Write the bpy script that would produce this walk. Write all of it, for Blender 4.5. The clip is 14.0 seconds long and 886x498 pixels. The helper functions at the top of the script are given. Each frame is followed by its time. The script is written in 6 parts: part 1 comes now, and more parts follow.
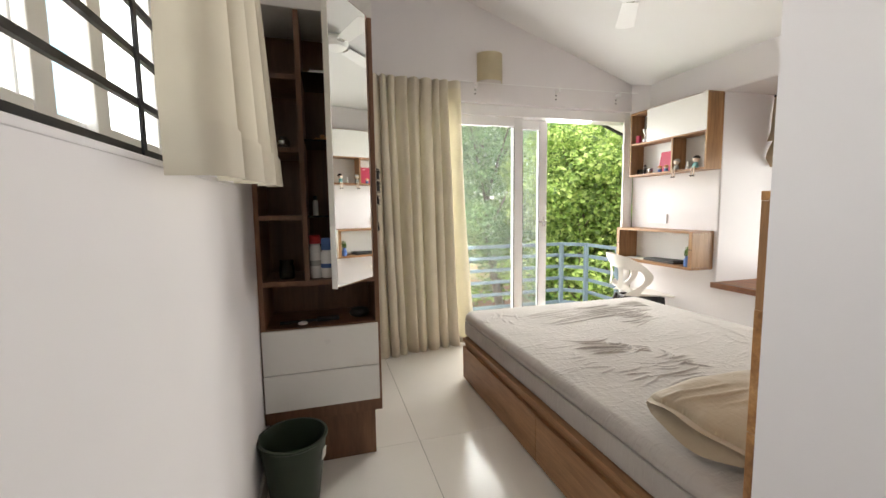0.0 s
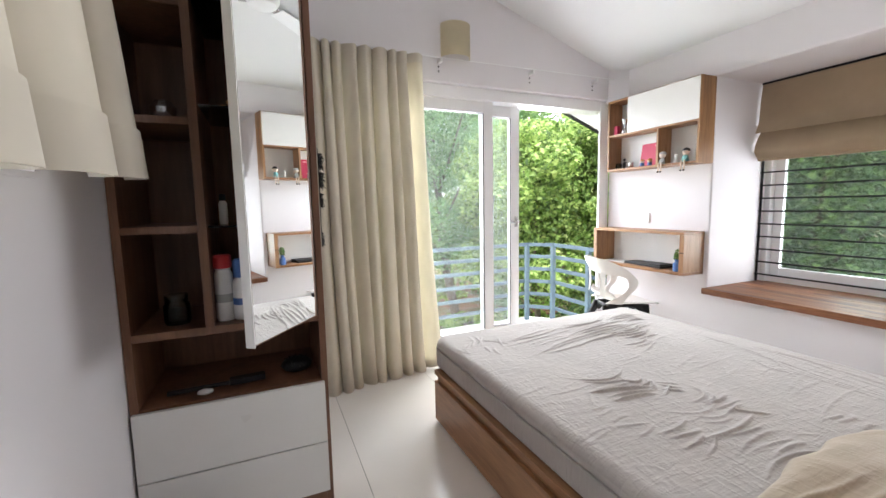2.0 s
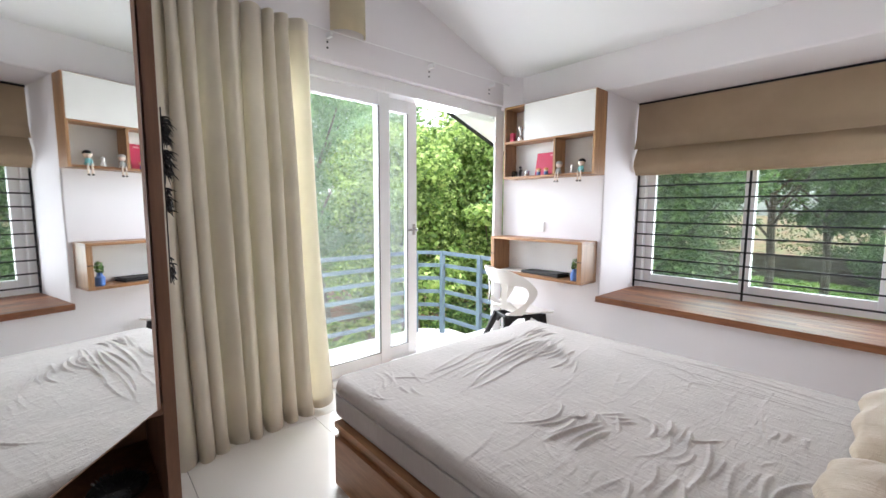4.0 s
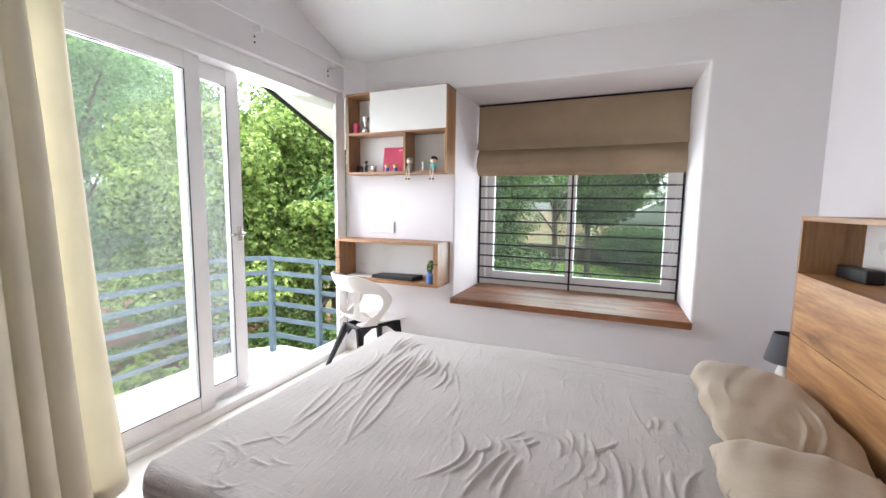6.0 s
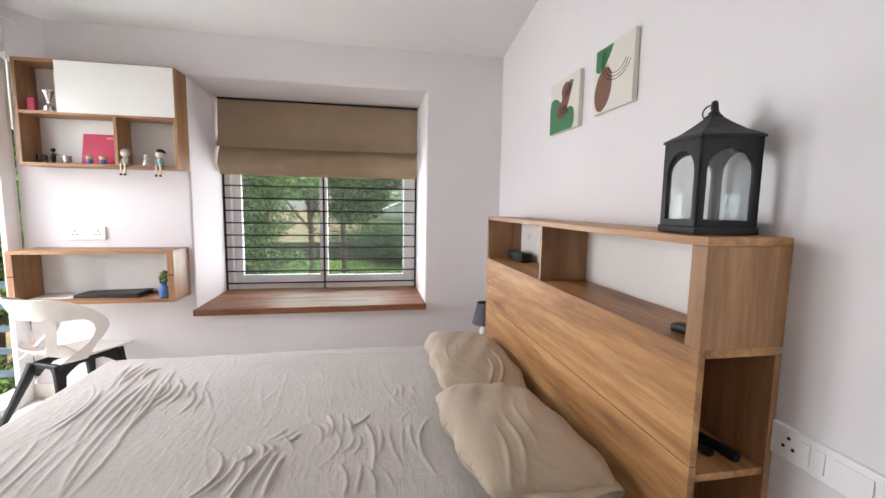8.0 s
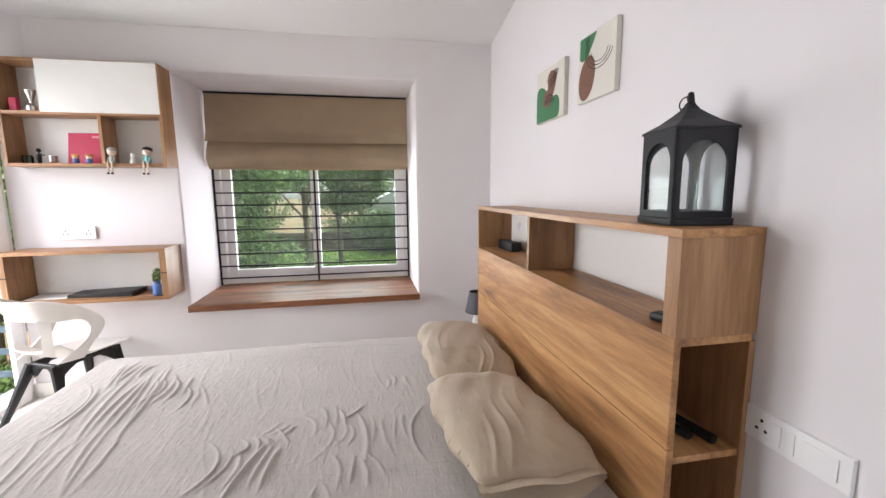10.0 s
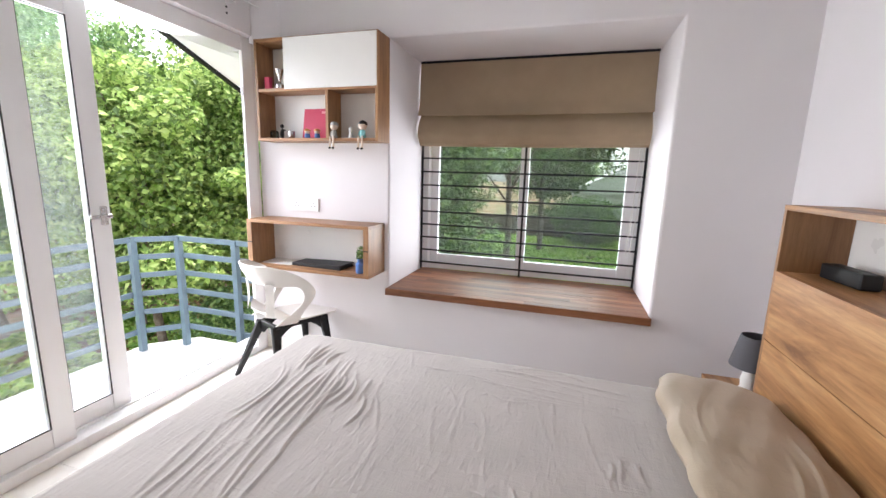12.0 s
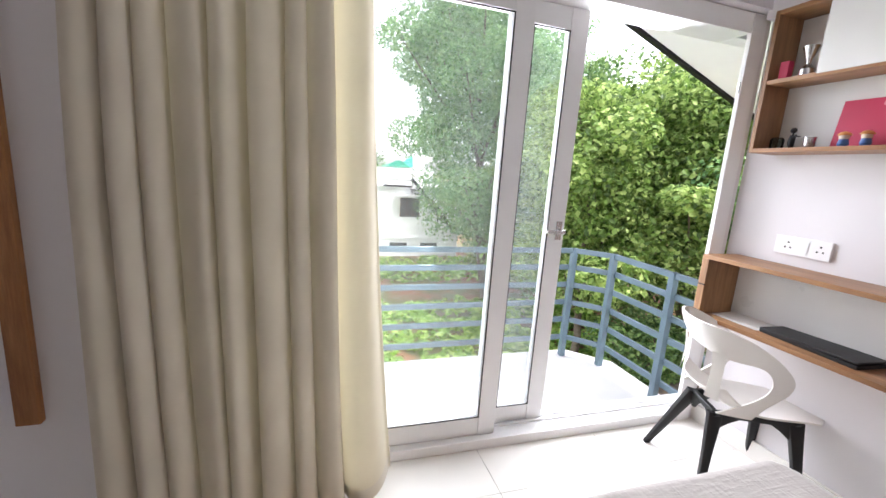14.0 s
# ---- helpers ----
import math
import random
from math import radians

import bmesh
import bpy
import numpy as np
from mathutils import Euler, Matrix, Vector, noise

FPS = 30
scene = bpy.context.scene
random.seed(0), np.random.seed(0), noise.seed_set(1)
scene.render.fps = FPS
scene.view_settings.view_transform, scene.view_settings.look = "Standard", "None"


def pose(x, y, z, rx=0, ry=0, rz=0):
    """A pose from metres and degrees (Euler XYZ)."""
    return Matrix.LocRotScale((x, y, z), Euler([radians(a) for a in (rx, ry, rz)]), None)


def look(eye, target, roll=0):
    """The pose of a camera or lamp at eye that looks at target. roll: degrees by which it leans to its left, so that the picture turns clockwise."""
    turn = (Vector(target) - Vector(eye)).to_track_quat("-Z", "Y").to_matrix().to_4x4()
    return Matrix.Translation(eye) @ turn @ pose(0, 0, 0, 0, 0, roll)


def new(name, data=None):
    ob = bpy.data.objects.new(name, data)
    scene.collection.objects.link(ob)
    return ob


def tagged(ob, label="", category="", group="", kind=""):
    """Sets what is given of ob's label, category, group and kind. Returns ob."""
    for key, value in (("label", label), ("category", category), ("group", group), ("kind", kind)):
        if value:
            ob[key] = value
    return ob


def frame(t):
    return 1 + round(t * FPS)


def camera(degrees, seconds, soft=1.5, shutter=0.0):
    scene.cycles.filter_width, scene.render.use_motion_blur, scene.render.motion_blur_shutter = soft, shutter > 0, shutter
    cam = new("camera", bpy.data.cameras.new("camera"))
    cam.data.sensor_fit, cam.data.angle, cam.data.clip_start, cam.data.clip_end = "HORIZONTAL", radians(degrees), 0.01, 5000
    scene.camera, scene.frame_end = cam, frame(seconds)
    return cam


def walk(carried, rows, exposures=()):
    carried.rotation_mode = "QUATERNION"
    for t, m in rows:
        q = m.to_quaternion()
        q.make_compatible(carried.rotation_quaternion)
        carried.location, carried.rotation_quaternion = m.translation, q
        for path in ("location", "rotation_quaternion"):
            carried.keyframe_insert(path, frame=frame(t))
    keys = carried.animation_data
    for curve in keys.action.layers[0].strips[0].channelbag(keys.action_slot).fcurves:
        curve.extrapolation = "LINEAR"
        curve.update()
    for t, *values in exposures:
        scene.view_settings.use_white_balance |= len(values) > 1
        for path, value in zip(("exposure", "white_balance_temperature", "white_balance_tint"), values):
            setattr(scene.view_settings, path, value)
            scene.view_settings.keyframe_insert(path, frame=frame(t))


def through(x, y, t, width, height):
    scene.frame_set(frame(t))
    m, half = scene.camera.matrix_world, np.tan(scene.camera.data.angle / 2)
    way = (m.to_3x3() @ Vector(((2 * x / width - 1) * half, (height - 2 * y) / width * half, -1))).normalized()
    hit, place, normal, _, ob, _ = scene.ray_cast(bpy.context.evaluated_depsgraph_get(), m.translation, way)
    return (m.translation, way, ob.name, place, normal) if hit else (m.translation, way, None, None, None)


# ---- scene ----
cam = camera(95.0, 14.0)
PATH = [
    (0, (0.106, 0.221, 1.178), (0.667, 2.131, 0.983), -0.8),
    (0.5, (0.172, 0.379, 1.194), (0.763, 2.28, 1.0), -1.1),
    (1, (0.187, 0.503, 1.191), (0.83, 2.386, 0.993), -1.4),
    (1.5, (0.171, 0.673, 1.208), (0.891, 2.528, 1.007), -1.2),
    (2, (0.188, 0.801, 1.203), (0.984, 2.623, 0.987), -1.1),
    (2.2, (0.213, 0.86, 1.197), (1.039, 2.668, 0.98), -1.0),
    (4.5, (0.233, 1.346, 1.231), (1.704, 2.684, 1.018), 0.1),
    (5, (0.231, 1.443, 1.258), (1.824, 2.629, 1.025), -0.2),
    (5.5, (0.302, 1.571, 1.226), (2.018, 2.574, 1.01), 0.42),
    (6, (0.359, 1.633, 1.233), (2.19, 2.409, 1.022), 0.7),
    (6.5, (0.371, 1.634, 1.251), (2.302, 2.11, 1.035), 1.2),
    (7, (0.333, 1.624, 1.262), (2.317, 1.764, 1.052), 1.4),
    (7.5, (0.289, 1.595, 1.262), (2.273, 1.444, 1.055), 1.3),
    (8, (0.235, 1.591, 1.266), (2.192, 1.233, 1.056), 0.9),
    (8.2, (0.216, 1.589, 1.265), (2.161, 1.171, 1.062), 0.9),
    (10.3, (0.215, 1.537, 1.295), (2.163, 1.191, 1.005), -0.7),
    (10.5, (0.267, 1.517, 1.275), (2.224, 1.222, 0.987), -0.4),
    (11, (0.414, 1.453, 1.267), (2.388, 1.379, 0.949), 0.3),
    (11.5, (0.608, 1.524, 1.245), (2.567, 1.742, 0.908), 1.0),
    (12, (0.802, 1.663, 1.281), (2.687, 2.229, 0.924), 1.6),
    (12.5, (0.974, 1.768, 1.281), (2.641, 2.818, 0.938), 2.0),
    (13, (1.065, 1.94, 1.293), (2.36, 3.422, 0.938), 2.4),
    (13.5, (1.072, 2.068, 1.284), (1.985, 3.809, 0.914), 3.0),
    (14, (1.1, 2.124, 1.291), (1.691, 3.996, 0.911), 3.9),
]
walk(cam, [(t, look(eye, target, roll)) for t, eye, target, roll in PATH], [(0.0, 1.44, 7200, 12), (0.5, 1.52, 7150, 12), (1.0, 1.55, 6550, 13), (2.0, 1.6, 6400, 14), (5.0, 1.46, 6200, 15), (8.0, 1.42, 6600, 17), (11.5, 1.48, 6500, 18), (13.0, 1.14, 6250, 18), (14.0, 1.1, 6350, 18)])

# ---- light ----
SUN_ELEVATION, SUN_AZIMUTH = 64.0, 150.0   # degrees; azimuth from +y towards +x
world = bpy.data.worlds.new("sky")
scene.world = world
world.use_nodes = True
wn = world.node_tree
sky = wn.nodes.new("ShaderNodeTexSky")
sky.sky_type = "NISHITA"
sky.sun_disc = False
sky.sun_elevation = radians(SUN_ELEVATION)
sky.sun_rotation = radians(SUN_AZIMUTH)
sky.air_density, sky.dust_density, sky.ozone_density = 1.0, 2.5, 0.5
haze = wn.nodes.new("ShaderNodeHueSaturation")   # bright overcast sky
haze.inputs["Saturation"].default_value, haze.inputs["Value"].default_value = 0.2, 2.7
wn.links.new(sky.outputs[0], haze.inputs["Color"])
wn.links.new(haze.outputs[0], wn.nodes["Background"].inputs[0])
wn.nodes["Background"].inputs[1].default_value = 0.15

sun = new("sun", bpy.data.lights.new("sun", "SUN"))
sun.data.energy, sun.data.angle, sun.data.color = 1.5, radians(25.0), (1.0, 0.97, 0.93)
sa, se = radians(SUN_AZIMUTH), radians(SUN_ELEVATION)
sun.matrix_world = look((0, 0, 8), Vector((0, 0, 8)) - Vector((math.sin(sa) * math.cos(se), math.cos(sa) * math.cos(se), math.sin(se))))


def window_light(name, eye, target, w, h, power, color=(0.93, 0.97, 1.0)):
    """Sky light through an opening."""
    lamp = new(name, bpy.data.lights.new(name, "AREA"))
    lamp.data.shape, lamp.data.size, lamp.data.size_y = "RECTANGLE", w, h
    lamp.data.energy, lamp.data.color = power, color
    lamp.matrix_world = look(eye, target)
    return lamp


window_light("door_skylight", (2.3, 4.5, 1.35), (-0.8, 1.6, 0.2), 1.6, 1.9, 48)
window_light("window_skylight", (4.55, 1.95, 0.95), (0.0, 1.95, 0.8), 1.15, 0.95, 18)
window_light("passage_skylight", (-0.44, 0.75, 1.80), (3.0, 0.9, 1.0), 1.5, 0.95, 1.5)


# ---- materials ----
def nodes_of(name):
    m = bpy.data.materials.new(name)
    m.use_nodes = True
    nt = m.node_tree
    return m, nt, nt.nodes["Principled BSDF"]


def add(nt, kind, **inputs):
    n = nt.nodes.new(kind)
    for k, v in inputs.items():
        n.inputs[k.replace("_", " ")].default_value = v
    return n


def coords(nt, scale=(1, 1, 1), rot=(0, 0, 0), obj=False):
    tc = nt.nodes.new("ShaderNodeTexCoord")
    mp = nt.nodes.new("ShaderNodeMapping")
    mp.inputs["Scale"].default_value = scale
    mp.inputs["Rotation"].default_value = rot
    if obj:
        nt.links.new(tc.outputs["Object"], mp.inputs[0])
    else:
        geo = nt.nodes.new("ShaderNodeNewGeometry")
        nt.links.new(geo.outputs["Position"], mp.inputs[0])
    return mp.outputs[0]


def ramp(nt, src, stops):
    r = nt.nodes.new("ShaderNodeValToRGB")
    els = r.color_ramp.elements
    while len(els) < len(stops):
        els.new(0.5)
    for e, (p, c) in zip(els, stops):
        e.position, e.color = p, (*c, 1)
    nt.links.new(src, r.inputs[0])
    return r.outputs[0]


def bump(nt, src, bsdf, strength=0.1, dist=0.002):
    b = add(nt, "ShaderNodeBump", Strength=strength, Distance=dist)
    nt.links.new(src, b.inputs["Height"])
    nt.links.new(b.outputs[0], bsdf.inputs["Normal"])


def plain(name, color, rough=0.5, metal=0.0, vary=0.06, scale=6.0, fine=180.0, relief=0.05, spec=0.5):
    """A painted or moulded surface: two scales of faint variation and a fine relief."""
    m, nt, b = nodes_of(name)
    pos = coords(nt)
    n1 = add(nt, "ShaderNodeTexNoise", Scale=scale, Detail=4.0)
    n2 = add(nt, "ShaderNodeTexNoise", Scale=fine, Detail=3.0)
    for n in (n1, n2):
        nt.links.new(pos, n.inputs["Vector"])
    lo = tuple(c * (1 - vary) for c in color)
    hi = tuple(min(1.0, c * (1 + vary)) for c in color)
    nt.links.new(ramp(nt, n1.outputs[0], [(0.3, lo), (0.7, hi)]), b.inputs["Base Color"])
    r = nt.nodes.new("ShaderNodeMapRange")
    r.inputs[3].default_value, r.inputs[4].default_value = max(0.02, rough - 0.07), min(1, rough + 0.07)
    nt.links.new(n1.outputs[0], r.inputs[0])
    nt.links.new(r.outputs[0], b.inputs["Roughness"])
    b.inputs["Metallic"].default_value = metal
    b.inputs["Specular IOR Level"].default_value = spec
    if relief:
        bump(nt, n2.outputs[0], b, relief, 0.002)
    return m


def wood(name, dark, mid, light, axis="x", scale=1.0, rough=0.45, knots=0.0, streaks=0.0):
    """Wood grain that runs along an axis of the world."""
    m, nt, b = nodes_of(name)
    s = {"x": (0.9, 9, 9), "y": (9, 0.9, 9), "z": (9, 9, 0.9)}[axis]
    pos = coords(nt, tuple(v * scale for v in s))
    warp = add(nt, "ShaderNodeTexNoise", Scale=0.8, Detail=3.0)
    nt.links.new(pos, warp.inputs["Vector"])
    mixv = nt.nodes.new("ShaderNodeVectorMath")
    mixv.operation = "MULTIPLY_ADD"
    mixv.inputs[1].default_value = (1.6, 1.6, 1.6)
    nt.links.new(warp.outputs["Color"], mixv.inputs[0])
    nt.links.new(pos, mixv.inputs[2])
    grain = add(nt, "ShaderNodeTexNoise", Scale=1.1, Detail=8.0, Roughness=0.62, Distortion=0.5)
    nt.links.new(mixv.outputs[0], grain.inputs["Vector"])
    fine = add(nt, "ShaderNodeTexNoise", Scale=7.0, Detail=5.0, Roughness=0.7)
    nt.links.new(pos, fine.inputs["Vector"])
    col = ramp(nt, grain.outputs[0], [(0.28, dark), (0.5, mid), (0.72, light)])
    mul = nt.nodes.new("ShaderNodeMix")
    mul.data_type, mul.blend_type = "RGBA", "MULTIPLY"
    mul.inputs["Factor"].default_value = 0.8
    nt.links.new(col, mul.inputs["A"])
    nt.links.new(ramp(nt, fine.outputs[0], [(0.3, (0.62, 0.58, 0.55)), (0.65, (1.0, 1.0, 1.0))]), mul.inputs["B"])
    out = mul.outputs["Result"]
    if knots:
        vo = add(nt, "ShaderNodeTexVoronoi", Scale=0.62)
        nt.links.new(mixv.outputs[0], vo.inputs["Vector"])
        k = nt.nodes.new("ShaderNodeMix")
        k.data_type, k.blend_type = "RGBA", "MULTIPLY"
        k.inputs["Factor"].default_value = knots
        nt.links.new(out, k.inputs["A"])
        nt.links.new(ramp(nt, vo.outputs["Distance"], [(0.04, (0.25, 0.16, 0.1)), (0.2, (1, 1, 1))]), k.inputs["B"])
        out = k.outputs["Result"]
    if streaks:   # long dark figure, drifting across the grain
        st = add(nt, "ShaderNodeTexNoise", Scale=0.9, Detail=6.0, Roughness=0.7, Distortion=1.6)
        nt.links.new(coords(nt, tuple(v * 0.55 if v < 5 else v * 0.9 for v in s), (0.0, 0.12, 0.0)), st.inputs["Vector"])
        k = nt.nodes.new("ShaderNodeMix")
        k.data_type, k.blend_type = "RGBA", "MULTIPLY"
        k.inputs["Factor"].default_value = streaks
        nt.links.new(out, k.inputs["A"])
        nt.links.new(ramp(nt, st.outputs[0], [(0.34, (0.42, 0.30, 0.22)), (0.47, (0.86, 0.80, 0.74)), (0.60, (1.0, 1.0, 1.0))]), k.inputs["B"])
        out = k.outputs["Result"]
    nt.links.new(out, b.inputs["Base Color"])
    b.inputs["Roughness"].default_value = rough
    bump(nt, fine.outputs[0], b, 0.08, 0.001)
    return m


def cloth(name, color, weave=900.0, rough=0.9, vary=0.08, through=0.0, relief=0.12, glow=None, sheen=0.15):
    """Woven fabric; with some light coming through where it is thin."""
    m, nt, b = nodes_of(name)
    pos = coords(nt)
    n1 = add(nt, "ShaderNodeTexNoise", Scale=5.0, Detail=5.0)
    nt.links.new(pos, n1.inputs["Vector"])
    n2 = add(nt, "ShaderNodeTexNoise", Scale=weave, Detail=2.0)
    nt.links.new(pos, n2.inputs["Vector"])
    c = ramp(nt, n1.outputs[0], [(0.25, tuple(v * (1 - vary) for v in color)), (0.75, tuple(min(1, v * (1 + vary)) for v in color))])
    nt.links.new(c, b.inputs["Base Color"])
    b.inputs["Roughness"].default_value = rough
    b.inputs["Specular IOR Level"].default_value = 0.2
    b.inputs["Sheen Weight"].default_value = sheen
    bump(nt, n2.outputs[0], b, relief, 0.0015)
    if through:
        tr = nt.nodes.new("ShaderNodeBsdfTranslucent")
        if glow:   # backlit yellow put into the colour of what passes through
            tr.inputs[0].default_value = (*glow, 1)
        else:
            nt.links.new(c, tr.inputs[0])
        mx = nt.nodes.new("ShaderNodeMixShader")
        mx.inputs[0].default_value = through
        nt.links.new(b.outputs[0], mx.inputs[1])
        nt.links.new(tr.outputs[0], mx.inputs[2])
        nt.links.new(mx.outputs[0], nt.nodes["Material Output"].inputs[0])
    return m


def glass(name, tint=(0.97, 0.99, 0.98), rough=0.0, veil=0.0, ior=1.45):
    """A thin pane: mostly clear, with a mirror-like share that grows at grazing angles."""
    m, nt, b = nodes_of(name)
    nt.nodes.remove(b)
    clear = nt.nodes.new("ShaderNodeBsdfTransparent")
    clear.inputs[0].default_value = (*tint, 1)
    gloss = nt.nodes.new("ShaderNodeBsdfGlossy")
    gloss.inputs["Roughness"].default_value = rough
    fr = nt.nodes.new("ShaderNodeFresnel")
    fr.inputs[0].default_value = ior
    mx = nt.nodes.new("ShaderNodeMixShader")
    if ior > 1.2:
        nt.links.new(fr.outputs[0], mx.inputs[0])
    else:
        mx.inputs[0].default_value = 0.05
    nt.links.new(clear.outputs[0], mx.inputs[1])
    nt.links.new(gloss.outputs[0], mx.inputs[2])
    last = mx
    # haze over the pane, painted as a pale uneven diffuse film
    if veil:
        film = nt.nodes.new("ShaderNodeBsdfDiffuse")
        film.inputs[0].default_value = (0.8, 0.85, 0.85, 1)
        ns = add(nt, "ShaderNodeTexNoise", Scale=4.0, Detail=5.0)
        nt.links.new(coords(nt, (1, 1, 0.3)), ns.inputs["Vector"])
        rg = nt.nodes.new("ShaderNodeMapRange")
        rg.inputs[1].default_value, rg.inputs[2].default_value = 0.3, 0.75
        rg.inputs[3].default_value, rg.inputs[4].default_value = veil * 0.5, veil
        nt.links.new(ns.outputs[0], rg.inputs[0])
        m2 = nt.nodes.new("ShaderNodeMixShader")
        nt.links.new(rg.outputs[0], m2.inputs[0])
        nt.links.new(mx.outputs[0], m2.inputs[1])
        nt.links.new(film.outputs[0], m2.inputs[2])
        last = m2
    nt.links.new(last.outputs[0], nt.nodes["Material Output"].inputs[0])
    return m


def leafy(name, dark, mid, light, through=0.35):
    """Leaves that differ from one to the next and let some light through."""
    m, nt, b = nodes_of(name)
    geo = nt.nodes.new("ShaderNodeNewGeometry")
    c = ramp(nt, geo.outputs["Random Per Island"], [(0.0, dark), (0.5, mid), (1.0, light)])
    nt.links.new(c, b.inputs["Base Color"])
    b.inputs["Roughness"].default_value = 0.5
    tr = nt.nodes.new("ShaderNodeBsdfTranslucent")
    nt.links.new(c, tr.inputs[0])
    mx = nt.nodes.new("ShaderNodeMixShader")
    mx.inputs[0].default_value = through
    nt.links.new(b.outputs[0], mx.inputs[1])
    nt.links.new(tr.outputs[0], mx.inputs[2])
    nt.links.new(mx.outputs[0], nt.nodes["Material Output"].inputs[0])
    return m


def patchy(name, colors, scale, rough=0.9, relief=0.4, fine=30.0):
    """Ground or bark: patches of several colours, with a coarse relief."""
    m, nt, b = nodes_of(name)
    pos = coords(nt)
    n1 = add(nt, "ShaderNodeTexNoise", Scale=scale, Detail=7.0, Roughness=0.65)
    nt.links.new(pos, n1.inputs["Vector"])
    n2 = add(nt, "ShaderNodeTexNoise", Scale=fine, Detail=5.0)
    nt.links.new(pos, n2.inputs["Vector"])
    k = len(colors) - 1
    nt.links.new(ramp(nt, n1.outputs[0], [(0.3 + 0.4 * i / k, c) for i, c in enumerate(colors)]), b.inputs["Base Color"])
    b.inputs["Roughness"].default_value = rough
    bump(nt, n2.outputs[0], b, relief, 0.02)
    return m


WALL = plain("white_wall_paint", (0.80, 0.775, 0.785), 0.75, vary=0.025, scale=1.6, fine=90, relief=0.06, spec=0.3)
CEIL = plain("ceiling_paint", (0.78, 0.775, 0.775), 0.85, vary=0.02, scale=1.2, fine=90, relief=0.05, spec=0.2)
TILE = plain("cream_vitrified_tile", (0.87, 0.845, 0.79), 0.14, vary=0.03, scale=2.2, fine=300, relief=0.01)
GROUT = plain("grout", (0.30, 0.28, 0.25), 0.9)
SOCKET_WHITE = plain("white_socket_plastic", (0.88, 0.88, 0.88), 0.3, vary=0.01, relief=0.0)
UPVC = plain("white_upvc", (0.87, 0.87, 0.87), 0.32, vary=0.02, relief=0.01)
RUBBER = plain("black_gasket", (0.02, 0.02, 0.02), 0.6)
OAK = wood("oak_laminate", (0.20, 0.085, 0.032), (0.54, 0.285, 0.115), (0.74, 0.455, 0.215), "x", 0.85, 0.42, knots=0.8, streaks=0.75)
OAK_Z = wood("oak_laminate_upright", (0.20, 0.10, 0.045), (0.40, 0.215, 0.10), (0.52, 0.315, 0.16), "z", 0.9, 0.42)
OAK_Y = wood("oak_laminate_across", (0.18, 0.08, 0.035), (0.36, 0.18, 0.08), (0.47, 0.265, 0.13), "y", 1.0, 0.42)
WALNUT = wood("brown_laminate", (0.12, 0.055, 0.03), (0.20, 0.095, 0.05), (0.26, 0.13, 0.07), "z", 1.0, 0.45)
TEAK = wood("teak_block", (0.18, 0.062, 0.026), (0.29, 0.115, 0.048), (0.38, 0.175, 0.078), "y", 1.6, 0.5)
BATTEN = wood("orange_brown_batten", (0.22, 0.08, 0.03), (0.40, 0.17, 0.06), (0.52, 0.26, 0.10), "z", 1.2, 0.45)
STAVE = wood("teak_staves", (0.18, 0.062, 0.026), (0.29, 0.115, 0.048), (0.38, 0.175, 0.078), "y", 1.6, 0.5)
_nt = STAVE.node_tree
_info, _hsv = _nt.nodes.new("ShaderNodeObjectInfo"), _nt.nodes.new("ShaderNodeHueSaturation")
_mr = _nt.nodes.new("ShaderNodeMapRange")
_mr.inputs[3].default_value, _mr.inputs[4].default_value = 0.62, 1.35
_pb = _nt.nodes["Principled BSDF"]
_nt.links.new(_info.outputs["Random"], _mr.inputs[0])
_nt.links.new(_mr.outputs[0], _hsv.inputs["Value"])
_nt.links.new(_pb.inputs["Base Color"].links[0].from_socket, _hsv.inputs["Color"])
_nt.links.new(_hsv.outputs[0], _pb.inputs["Base Color"])
WHITE_LAM = plain("white_laminate", (0.80, 0.79, 0.76), 0.3, vary=0.015, relief=0.01)
IRON = plain("black_painted_iron", (0.012, 0.012, 0.015), 0.5, vary=0.2, scale=30, spec=0.3)
BLUE_IRON = plain("blue_grey_painted_steel", (0.13, 0.19, 0.23), 0.4, vary=0.1, scale=9)
CHROME = plain("brushed_steel", (0.62, 0.62, 0.62), 0.25, metal=1.0, relief=0.02)
CURTAIN = cloth("cream_curtain", (0.62, 0.565, 0.465), through=0.06, glow=(0.90, 0.81, 0.55))
# same cloth, passing more yellow so the free edge looks backlit
THIN_CURTAIN = cloth("single_layer_of_cream_curtain", (0.61, 0.55, 0.435), through=0.22, glow=(0.90, 0.81, 0.55))
BLIND = cloth("khaki_blind", (0.42, 0.322, 0.215), weave=700, through=0.06)
SHEET = cloth("grey_bedsheet", (0.45, 0.412, 0.382), weave=1200, relief=0.06, sheen=0.35)


